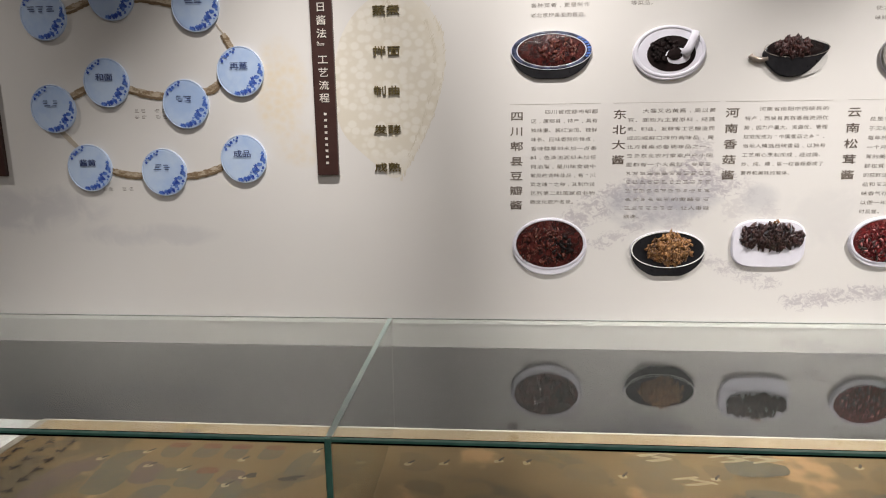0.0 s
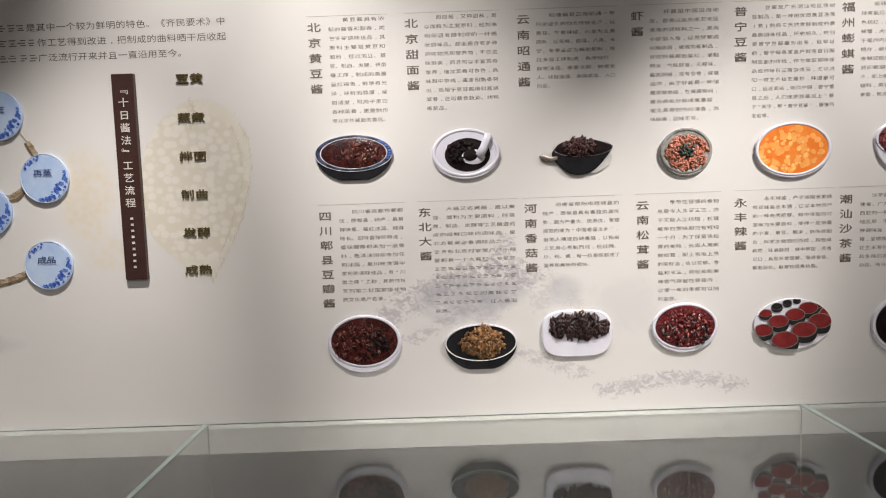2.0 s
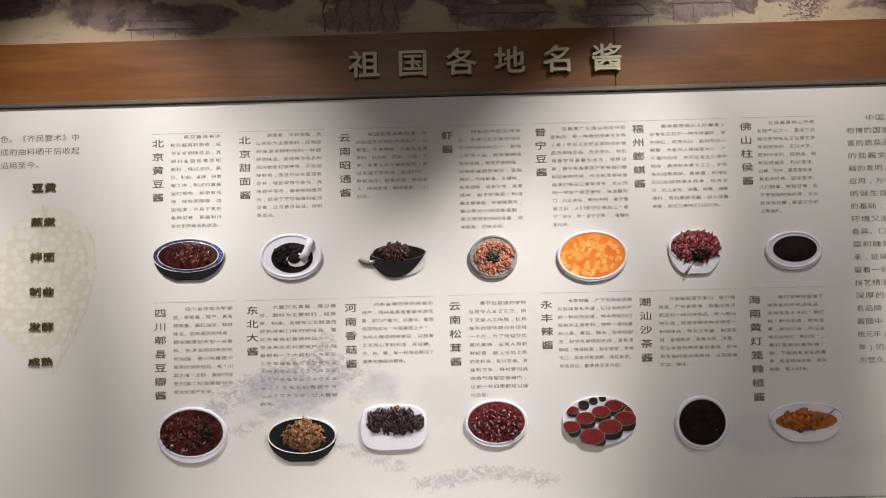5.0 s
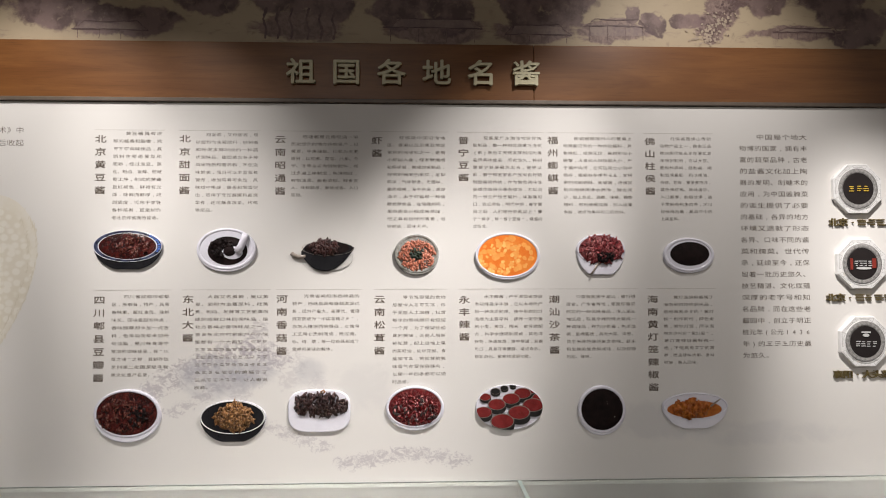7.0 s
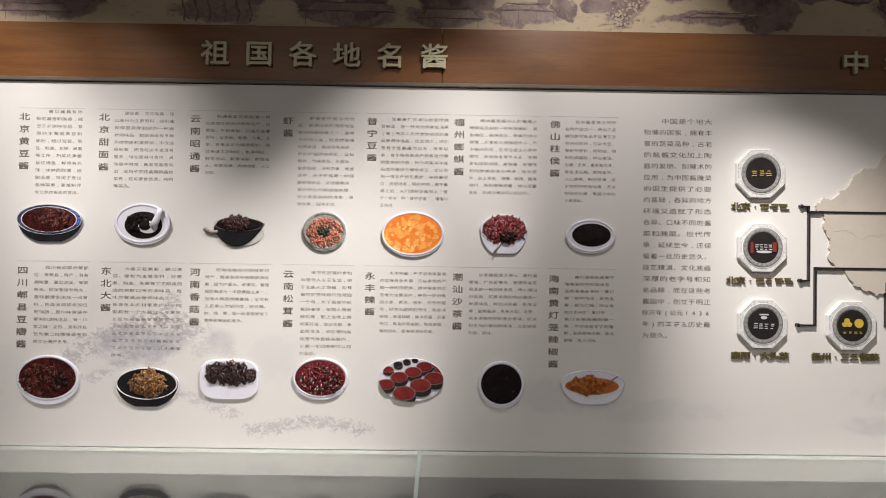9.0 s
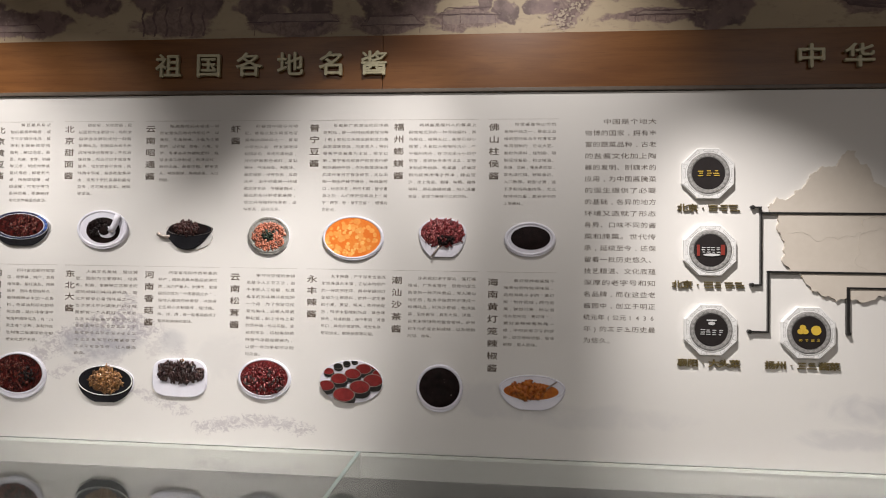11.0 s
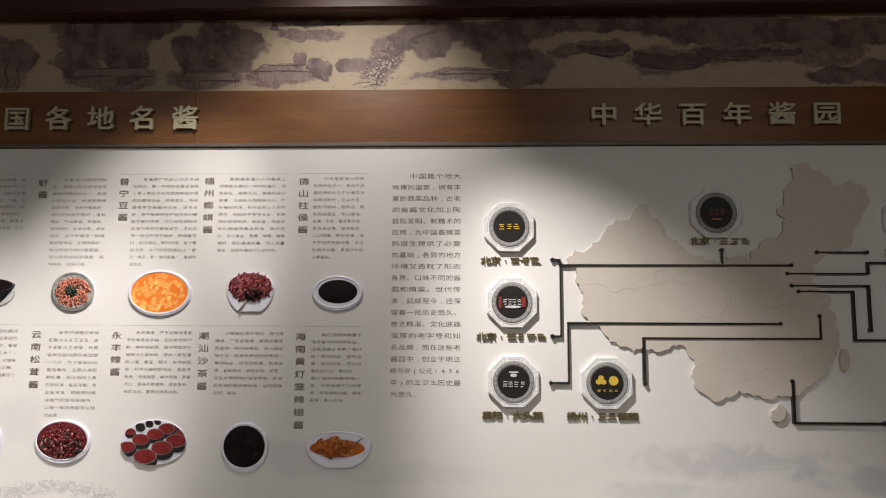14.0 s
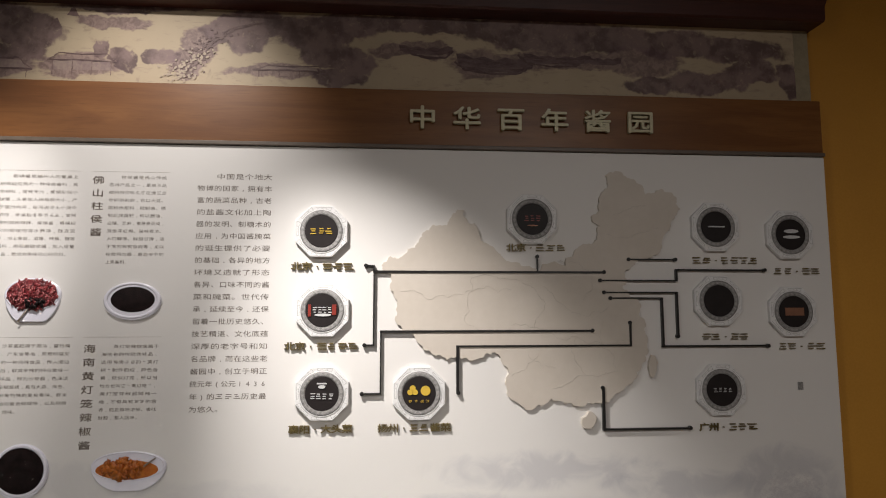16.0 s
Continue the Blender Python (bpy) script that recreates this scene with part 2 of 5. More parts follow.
def wood(name, a, b, rough, spec=0.5):
    m, t, p = nodes(name)
    v = place(t, (1.0, 6, 9))
    n1 = noise_of(t, v, 2.2, 6, 0.6, 0.8)
    n2 = noise_of(t, place(t, (3, 40, 75)), 4, 4, 0.6)
    col = mix(t, ramp(t, n1, 0.3, 0.7), a, b)
    col = mix(t, math_node(t, "MULTIPLY", ramp(t, n2, 0.5, 0.75), 0.4), col, tuple(c * 0.5 for c in b))
    t.links.new(col, p.inputs["Base Color"])
    r = math_node(t, "MULTIPLY_ADD", n2, 0.2)
    r.node.inputs[2].default_value = rough - 0.1
    p.inputs["Specular IOR Level"].default_value = spec
    t.links.new(r, p.inputs["Roughness"])
    bump(t, p, n2, 0.08, 0.001)
    return m


def glass(name, tint, rough=0.0):
    m, t, p = nodes(name)
    p.inputs["Base Color"].default_value = (*tint, 1)
    p.inputs["Roughness"].default_value = rough
    p.inputs["Transmission Weight"].default_value = 1.0
    p.inputs["IOR"].default_value = 1.5
    return m


PANEL = panel_print()
FRIEZE = frieze_painting()
SCROLL = silk_painting("scroll_silk", (0.165, 0.106, 0.050), (0.105, 0.074, 0.040), (0.08, 0.062, 0.042), 2.6, 1.0, 0.56, 0.70, (0.40, 0.24, 0.12))
HEADER = wood("header_veneer", (0.200, 0.082, 0.023), (0.142, 0.052, 0.013), 0.42, 0.32)
CROWN = wood("dark_stained_wood", (0.075, 0.020, 0.012), (0.045, 0.011, 0.007), 0.45)
TANEDGE = plain("tan_silk_border", (0.33, 0.275, 0.18), rough=0.6)
TRIM = plain("bronze_trim", (0.13, 0.10, 0.078), rough=0.5, metal=0.1)
TRIM2 = plain("grey_trim", (0.30, 0.26, 0.22), rough=0.45)
OCHRE = plain("ochre_wall_paint", (0.56, 0.27, 0.035), (0.50, 0.235, 0.03), rough=0.6, scale=2.2, fine=60, bumps=0.1)
GILT = plain("champagne_gilt", (0.50, 0.46, 0.31), (0.44, 0.40, 0.26), rough=0.5, metal=0.15, scale=60)
GILT2 = plain("aged_gilt", (0.20, 0.155, 0.065), (0.14, 0.105, 0.04), rough=0.42, metal=0.45, scale=80)
BROWN = plain("plaque_brown", (0.055, 0.026, 0.022), (0.045, 0.02, 0.017), rough=0.4)
CREAM = plain("cream_lettering", (0.72, 0.68, 0.62), rough=0.5)
INK = plain("printed_brown_ink", (0.125, 0.10, 0.085), (0.17, 0.14, 0.115), rough=0.6, bumps=0)
INKLIGHT = plain("printed_grey_ink", (0.19, 0.17, 0.15), (0.25, 0.225, 0.20), rough=0.6, bumps=0)
HAIR = plain("hairline_ink", (0.54, 0.51, 0.47), rough=0.6, bumps=0)
BLACK = plain("black_enamel", (0.018, 0.017, 0.017), rough=0.35)
WHITE = plain("white_porcelain", (0.77, 0.76, 0.84), (0.72, 0.71, 0.79), rough=0.22, scale=15, coat=0.3, bumps=0.03)
BLUE = plain("cobalt_glaze", (0.06, 0.13, 0.50), (0.16, 0.28, 0.66), rough=0.25, scale=120, bumps=0)
BLUE2 = plain("deep_cobalt_glaze", (0.03, 0.06, 0.34), (0.08, 0.16, 0.52), rough=0.25, scale=120, bumps=0)
PLATE = plain("pale_blue_porcelain", (0.41, 0.55, 0.82), (0.54, 0.66, 0.85), rough=0.2, scale=8, coat=0.4, bumps=0.02)
NAVY = plain("navy_lettering", (0.05, 0.075, 0.20), rough=0.4)
MAPTAN = plain("map_board", (0.575, 0.52, 0.455), (0.54, 0.485, 0.42), rough=0.55, scale=7)
MAPLINE = plain("map_border_line", (0.53, 0.48, 0.42), rough=0.6)
STONE = plain("carved_stone_resin", (0.74, 0.735, 0.73), (0.66, 0.655, 0.65), rough=0.5, scale=160, bumps=0.08)
ETCH = plain("etched_grey_line", (0.40, 0.39, 0.38), rough=0.6, bumps=0)
STONE2 = plain("grey_fret_ring", (0.30, 0.29, 0.28), (0.17, 0.165, 0.16), rough=0.5, scale=160, bumps=0.5)
DISC = plain("black_disc", (0.022, 0.018, 0.018), rough=0.5, spec=0.2)
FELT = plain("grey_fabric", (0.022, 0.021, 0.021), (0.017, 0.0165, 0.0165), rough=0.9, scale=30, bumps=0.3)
DECK = plain("white_deck", (0.72, 0.71, 0.69), rough=0.6)
# white panel inside the case; the shade behind the glass is in this grey
SHADEDPANEL = plain("shaded_white_panel", (0.27, 0.26, 0.25), (0.245, 0.235, 0.225), rough=0.7, scale=20)
SACK = plain("pale_sack_print", (0.675, 0.64, 0.56), (0.695, 0.67, 0.61), rough=0.6, scale=16)


def bean_print():
    """Printed heap of pale soybeans that fades into the sack's cloth."""
    m, t, p = nodes("soybean_print")
    v = place(t)
    cells = put(t, "ShaderNodeTexVoronoi", Scale=45.0, Randomness=0.7)
    cells.feature = "F1"
    t.links.new(place(t, (1.0, 0.0, 1.15)), cells.inputs["Vector"])
    heap = ramp(t, math_node(t, "MULTIPLY_ADD", noise_of(t, v, 18, 4), 0.5), 0.36, 0.62)
    t.links.new(math_node(t, "MAXIMUM", spread(t, v, -0.262, 1.62, 0.165, 0.225), spread(t, v, -0.36, 1.60, 0.10, 0.17)), heap.node.inputs[0].links[0].from_node.inputs[2])
    cloth = mix(t, ramp(t, noise_of(t, v, 14, 5, 0.6, 0.6), 0.35, 0.65), (0.690, 0.645, 0.555), (0.705, 0.670, 0.605))
    bean = mix(t, ramp(t, cells.outputs["Distance"], 0.36, 0.66), (0.760, 0.725, 0.650), (0.675, 0.625, 0.525))
    col = mix(t, math_node(t, "MULTIPLY", heap, 0.80), cloth, bean)
    t.links.new(col, p.inputs["Base Color"])
    p.inputs["Roughness"].default_value = 0.6
    p.inputs["Specular IOR Level"].default_value = 0.3
    return m


BEANPRINT = bean_print()
PLASTER = plain("dark_room_plaster", (0.28, 0.22, 0.16), rough=0.8, scale=2)
CEIL = plain("dark_ceiling", (0.045, 0.04, 0.038), rough=0.8, scale=3)
FLOOR = plain("stone_floor", (0.20, 0.18, 0.165), (0.15, 0.135, 0.125), rough=0.35, scale=3)
CASEWOOD = wood("case_wood", (0.10, 0.05, 0.026), (0.07, 0.032, 0.016), 0.4)
GLASS = glass("clear_glass", (0.93, 0.975, 0.955))
EDGE = plain("green_glass_edge", (0.05, 0.15, 0.12), (0.08, 0.22, 0.18), rough=0.12, scale=10, bumps=0)
# pale tone of the reflection at the top pane's back edge
EDGEGLEAM = plain("pale_edge_gleam", (0.46, 0.46, 0.44), (0.40, 0.40, 0.38), rough=0.4, scale=30)
EDGE2 = plain("pale_glass_edge", (0.42, 0.50, 0.47), (0.36, 0.45, 0.42), rough=0.15, scale=10, bumps=0)

# ---- builders ----
WALL_Y = 1.60


def thing(name, at, label, category, group="", kind=""):
    e = new(name)
    e.empty_display_size = 0.05
    e.location = at
    return tagged(e, label, category, group, kind)


def link_mesh(name, me, material, parent, label=""):
    ob = new(name, me)
    me.materials.append(material)
    if parent is not None:
        ob.parent = parent
        up = Matrix.Translation(parent.location)
        if parent.parent is not None:
            up = Matrix.Identity(4)
        ob.matrix_parent_inverse = up.inverted()
    if label:
        ob["label"] = label
    return ob


def part(name, bm, material, parent, label="", smooth=False):
    me = bpy.data.meshes.new(name)
    bmesh.ops.recalc_face_normals(bm, faces=bm.faces)
    if smooth:
        for f in bm.faces:
            f.smooth = True
    bm.to_mesh(me)
    bm.free()
    return link_mesh(name, me, material, parent, label)


def box(bm, x0, x1, y0, y1, z0, z1, bev=0.0):
    m = Matrix.LocRotScale(((x0 + x1) / 2, (y0 + y1) / 2, (z0 + z1) / 2), None, (x1 - x0, y1 - y0, z1 - z0))
    r = bmesh.ops.create_cube(bm, size=1, matrix=m)
    if bev:
        es = list({e for v in r["verts"] for e in v.link_edges})
        bmesh.ops.bevel(bm, geom=es, offset=bev, segments=2, affect="EDGES", profile=0.5)
    return bm


def prism(bm, pts, d0, d1, bev=0.0):
    """An outline in the wall's plane, raised from d0 to d1 before it; bev rounds the front edge."""
    cx, cz = sum(p[0] for p in pts) / len(pts), sum(p[1] for p in pts) / len(pts)
    rings = [(d0, 0.0), (d1 - bev, 0.0), (d1, bev)] if bev else [(d0, 0.0), (d1, 0.0)]
    loops = []
    for d, s in rings:
        loop = []
        for x, z in pts:
            r = math.hypot(x - cx, z - cz) or 1
            k = max(0.0, 1 - s / r)
            loop.append(bm.verts.new((cx + (x - cx) * k, WALL_Y - d, cz + (z - cz) * k)))
        loops.append(loop)
    n = len(pts)
    for a, b in zip(loops, loops[1:]):
        for i in range(n):
            bm.faces.new((a[i], a[(i + 1) % n], b[(i + 1) % n], b[i]))
    bm.faces.new(loops[-1])
    bm.faces.new(list(reversed(loops[0])))
    return bm


def oval(cx, cz, rx, rz, n=48, power=2.0, turn=0.0):
    out = []
    for i in range(n):
        a = 2 * math.pi * i / n
        c, s = math.cos(a), math.sin(a)
        x, z = rx * math.copysign(abs(c) ** (2 / power), c), rz * math.copysign(abs(s) ** (2 / power), s)
        out.append((cx + x * math.cos(turn) - z * math.sin(turn), cz + x * math.sin(turn) + z * math.cos(turn)))
    return out


def ring(bm, cx, cz, rx, rz, width, d, height, n=56, power=2.0):
    """A rounded rim round an oval opening."""
    prof = ((0.0, -0.004), (0.0, 0.5), (0.25, 1.0), (0.7, 1.0), (1.0, 0.45), (1.0, -0.004))
    loops = []
    for w, h in prof:
        loops.append([bm.verts.new((x, WALL_Y - d - h * height, z)) for x, z in oval(cx, cz, rx - w * width, rz - w * width * rz / rx, n, power)])
    for a, b in zip(loops, loops[1:]):
        for i in range(n):
            bm.faces.new((a[i], a[(i + 1) % n], b[(i + 1) % n], b[i]))
    return bm


def dome(bm, cx, cz, rx, rz, d, height, rough=0.0, power=2.0, n=40, rings=9, freq=40, seed=0.0):
    """A heaped surface with an uneven top."""
    loops = []
    for k in range(rings):
        f = 1 - k / rings
        loop = []
        for x, z in oval(0, 0, rx * f, rz * f, n, power):
            w = noise.noise(((cx + x) * freq, seed, (cz + z) * freq)) * rough * min(1, k / 2)
            loop.append(bm.verts.new((cx + x, WALL_Y - d - height * (1 - f * f) - w, cz + z)))
        loops.append(loop)
    top = bm.verts.new((cx, WALL_Y - d - height, cz))
    for a, b in zip(loops, loops[1:]):
        for i in range(n):
            bm.faces.new((a[i], a[(i + 1) % n], b[(i + 1) % n], b[i]))
    for i in range(n):
        bm.faces.new((loops[-1][i], loops[-1][(i + 1) % n], top))
    return bm


ICO = bmesh.new()
bmesh.ops.create_icosphere(ICO, subdivisions=1, radius=1)
ICO_V = [v.co.copy() for v in ICO.verts]
ICO_F = [[v.index for v in f.verts] for f in ICO.faces]
ICO.free()


def lumps(name, material, parent, n, cx, cz, rx, rz, d, size, long=1.5, depth=0.7, heap=0.0, seed=1, power=2.0, keep=None, label="", flat=0.7):
    """Many small uneven pieces scattered over an oval, higher towards its middle."""
    rnd = random.Random(seed)
    verts, faces = [], []
    made = 0
    while made < n:
        u, w = rnd.uniform(-1, 1), rnd.uniform(-1, 1)
        q = abs(u) ** power + abs(w) ** power
        if q > 1 or (keep and not keep(u, w)):
            continue
        made += 1
        s = size * rnd.uniform(0.6, 1.3)
        m = Euler((rnd.uniform(0, 6.3), rnd.uniform(0, 6.3), rnd.uniform(0, 6.3))).to_matrix()
        at = Vector((cx + u * rx, WALL_Y - d - heap * (1 - q), cz + w * rz))
        base = len(verts)
        wob = [rnd.uniform(0.55, 1.4) for _ in ICO_V]
        for v, k in zip(ICO_V, wob):
            p = m @ Vector((v.x * s * long * k, v.y * s * k, v.z * s * depth * k))
            p.y *= flat
            verts.append(at + p)
        faces += [[base + i for i in f] for f in ICO_F]
    me = bpy.data.meshes.new(name)
    me.from_pydata(verts, [], faces)
    me.polygons.foreach_set("use_smooth", [True] * len(me.polygons))
    return tagged(link_mesh(name, me, material, parent, label), kind="stuff")


def tube(bm, path, r, sides=8, d_of=None):
    """A rod along a path of (x, d, z)."""
    loops = []
    for i, (x, d, z) in enumerate(path):
        a, b = path[max(0, i - 1)], path[min(len(path) - 1, i + 1)]
        t = Vector((b[0] - a[0], a[1] - b[1], b[2] - a[2])).normalized()
        s = t.cross(Vector((0, 1, 0)))
        s = s.normalized() if s.length > 0.01 else Vector((1, 0, 0))
        u = t.cross(s)
        c = Vector((x, WALL_Y - d, z))
        rr = r(i / max(1, len(path) - 1)) if callable(r) else r
        loops.append([bm.verts.new(c + rr * (math.cos(k * 2 * math.pi / sides) * s + math.sin(k * 2 * math.pi / sides) * u)) for k in range(sides)])
    for a, b in zip(loops, loops[1:]):
        for i in range(sides):
            bm.faces.new((a[i], a[(i + 1) % sides], b[(i + 1) % sides], b[i]))
    bm.faces.new(loops[0])
    bm.faces.new(list(reversed(loops[-1])))
    return bm


def strokes(name, material, parent, spots, size, long=1.0, d=0.0014, seed=1, sides=7, turn=None, label="", rag=0.35):
    """Flat brush marks at the given places (x, z)."""
    rnd = random.Random(seed)
    verts, faces = [], []
    for i, (x, z) in enumerate(spots):
        s = size * rnd.uniform(0.55, 1.35)
        a = rnd.uniform(0, 3.14) if turn is None else turn + rnd.uniform(-0.5, 0.5)
        b = len(verts)
        for k in range(sides):
            t = 2 * math.pi * k / sides
            r = rnd.uniform(1 - rag, 1 + rag * 0.5)
            u, w = s * long * r * math.cos(t), s * r * math.sin(t)
            verts.append((x + u * math.cos(a) - w * math.sin(a), WALL_Y - d - 1e-6 * i, z + u * math.sin(a) + w * math.cos(a)))
        faces.append(list(range(b, b + sides)))
    me = bpy.data.meshes.new(name)
    me.from_pydata(verts, [], faces)
    return tagged(link_mesh(name, me, material, parent, label), kind="stuff")


def along(line, n, spread_x, spread_z, seed):
    """n places scattered about a line."""
    rnd = random.Random(seed)
    out = []
    for _ in range(n):
        f = rnd.uniform(0, len(line) - 1.001)
        a, b = line[int(f)], line[int(f) + 1]
        f -= int(f)
        out.append((a[0] + (b[0] - a[0]) * f + rnd.gauss(0, spread_x), a[1] + (b[1] - a[1]) * f + rnd.gauss(0, spread_z)))
    return out


def within(cx, cz, rx, rz, n, seed):
    rnd = random.Random(seed)
    out = []
    while len(out) < n:
        u, w = rnd.uniform(-1, 1), rnd.uniform(-1, 1)
        if u * u + w * w < 1:
            out.append((cx + u * rx, cz + w * rz))
    return out

# ---- lettering ----
ZU, ZHONG = "祖国各地名酱", "中华百年酱园"
PAIRS = ("豆黄", "蒸煮", "拌面", "制曲", "发酵", "成熟")
PLAQUE = "﹃十日酱法﹄工艺流程"
INTRO = ("□□□□□□是其中一个较为鲜明的特色。《齐民要术》中", "□□□□□□作工艺得到改进,把制成的曲料晒干后收起", "□□□□广泛流行开来并且一直沿用至今。")
STORY = ("  中国是个地大", "物博的国家,拥有丰", "富的蔬菜品种,古老", "的盐酱文化加上陶", "器的发明、制糖术的", "应用,为中国酱腌菜", "的诞生提供了必要", "的基础,各异的地方",
         "环境又造就了形态", "各异、口味不同的酱", "菜和腌菜。世代传", "承,延续至今,还保", "留着一批历史悠久、", "技艺精湛、文化底蕴", "深厚的老字号和知", "名品牌,而在这些老",
         "酱园中,创立于明正", "统元年(公元1436", "年)的□□□历史最", "为悠久。")
HUANGDOU = ("  黄豆酱具有浓", "郁的酱香和酯香,咸", "□□□调味佳品,其", "原料主要是黄豆和", "面粉,经过泡豆、蒸", "豆、制曲、发酵、研磨", "等工序,制成的黄酱", "呈红褐色,鲜艳有光", "泽,味鲜而醇厚,咸", "甜适度,可用于烹饪", "各种菜肴,更是制作", "老北京炸酱面的首选。")
TIANMIAN = ("  甜面酱,又称甜酱,是", "以面粉为主要原料,经制曲", "和保温发酵制成的一种酱", "状调味品。甜面酱含有多种", "风味物质和营养物,不仅滋", "味鲜美,而且可以丰富菜肴", "营养,增加菜肴可食性,具", "味甜中带咸,酱香和酯香突", "出,适用于烹饪酱爆和酱烧", "菜肴,还可蘸食蔬菜、烤鸭", "等菜品。")
PIXIAN = ("  四川省成都市郫都", "区,原郫县,特产,具有", "辣味重、酱红油润、辣鲜", "味长、回味香甜的特点,", "香味醇厚却未加一点香", "料,色泽油润却未加任", "何油脂,是川味食谱中", "常用的调味佳品,有“川", "菜之魂”之称,其制作技", "艺列第二批国家级非物", "质文化遗产名录。")
DONGBEI = ("  大酱又名黄酱,是以黄", "豆、面粉为主要原料,经蒸", "煮、制曲、发酵等工艺酿造而", "成的咸鲜口味的调味品,是", "北方餐桌必备调味品之一。", "□□东北农村家家户户小院", "里都有一个大酱缸,□□□", "□□□□□□□□□□□□", "□□□□□□□□□□□□", "□□□□□□□□□□□□", "□□□□□□的黄酱□□", "□□□□□□□,让人垂涎", "欲滴。")
XIANGGU = ("  河南省南阳市西峡县的", "特产,西峡县具有香菇资源优", "势,因为产量大、资源优、管理", "规范而成为“中国香菇之乡”,", "当地人精选西峡香菇,以独有", "工艺用心烹制而成,经过腌、", "炒、炖、煨,每一粒香菇都成了", "营养和美味的载体。")
SONGRONG = ("  季节性很强的食物", "总是令人□□□□,由", "于无能人工培植,松茸", "每年的赏味期只有短短", "一个月,为了保留住松", "茸的美味,云南人用新", "鲜松茸,配上当地上乘", "的菜籽油,佐以花椒、食", "盐和□□,将松茸的美", "味香气存留在容器内,", "以便一年四季都可以随", "时品尝。")
YONGFENG = ("  永丰辣酱,产于湖南省娄底", "市双峰县永丰镇,它以本地所产", "的一种肉质肥厚、辣中带甜的灯", "笼椒为主要原料,掺拌一定份量", "的小麦、黄豆、糯米,依传统配", "方,科学水磨晒制而成,其色泽", "鲜艳,味道鲜甜,辣中带甜,芳香", "可口,具有开胃健脾、增进食欲、", "帮助消化、散寒祛湿等功能。")


ZHAOTONG = ("  昭通酱是云南昭通一带", "历史悠久的地方传统名产,以", "黄豆、牛角辣椒、川盐为主要", "原料,以花椒、茴香、八角、□", "□、冬季□□为辅助配料,经", "过多道工序制成,色泽棕红,", "鲜艳油润、酱香浓郁、鲜香宜", "人、味鲜醇厚、麻辣咸香、入口", "回甜。")
XIA = ("  虾酱是中国沿海地", "区、香港以及东南亚地区", "常用的调味料之一,是用", "小虾加入盐,经发酵磨成", "粘稠状后,做成的酱制品,", "好的虾酱颜色紫红,呈黏", "稠状,气味鲜香、无腥味、", "酱质细腻,没有杂鱼,咸度", "适中,由于虾酱是一种储", "藏发酵食品,在储藏期间,", "蛋白质会分解成氨基酸,", "使之具有独特的清香,滋", "味鲜美,回味无穷。")
PUNING = ("  豆酱是广东潮汕地区传统", "豆制品,是一种用优质黄豆泡蒸", "(煮)熟后□天然发酵制成的黄", "品质调味佳品,历史悠久,特别", "是普宁豆酱最为出名,很早以", "前,普宁每各家各户就有自行酿", "制豆酱的传统,作为做菜调味佳", "品或作每日三餐杂咸□,尤以洪", "阳一带生产技艺最妙,味道最可", "口,远近闻名,明代中期,普宁置", "县之后,人们便把豆酱加上“普", "宁”两字,称“普宁豆酱”,慢慢约", "定俗成。")
FUZHOU = ("  蟛蜞酱是福州人的餐桌上", "经常能见到的一种传统酱料,其", "色棕红,咸辣无比,蟛蜞形似小", "螃蟹,大者如人拇指般大小,产", "于福州内河,在河边泥土小洞中", "栖存,蟛蜞秋冬季节□□,□捞", "来制成蟛蜞酥、蟛蜞酱,将捕捉", "到的蟛蜞用清水养净,除去泥", "沙,加上食盐、酒糟、味精、糖等", "辅料,用石磨碾成酱,加入适量", "食盐,就成为美味可口的饮料。")
FOSHAN = ("  柱侯酱是佛山传统", "名特产品之一,是由三品", "楼的厨师□□□在清□□", "年间创制的,它以大豆、", "面粉作原料,经制曲、晒", "制后成酱胚,和以猪油、", "白糖、芝麻,重蒸煮而成,", "其色泽红褐、豉味香浓、", "入口醇厚、鲜甜甘滑,适", "于烹制鸡鸭鱼肉等,尤以", "柱侯鸡为最,是酒□中的", "上乘酱料。")
SHACHA = ("  沙茶酱起源于潮汕,盛行福", "建省、广东省等地,原是印度尼", "西亚的一种风味食品,传入潮汕", "地区后,取其辛辣的特点做成一", "种调味品,称为沙茶酱,色泽淡", "褐,呈糊酱状,具有大蒜、洋葱、", "花生米等特殊的复合香味、虾米", "和生抽的复合鲜咸味,以及轻微", "的甜、辣味。")
HAINAN = ("  黄灯笼辣椒酱属于", "海南省的传统调味品,", "选用海南□□的“黄灯", "椒”制作而成,颜色金", "黄,就似灯笼,所以当", "地方也叫它“黄灯笼”,", "黄灯笼辣椒酱鲜辣一", "绝,不但具有□□的营", "养,而且辣味浓郁、香味", "鲜醇,惹人回味。")

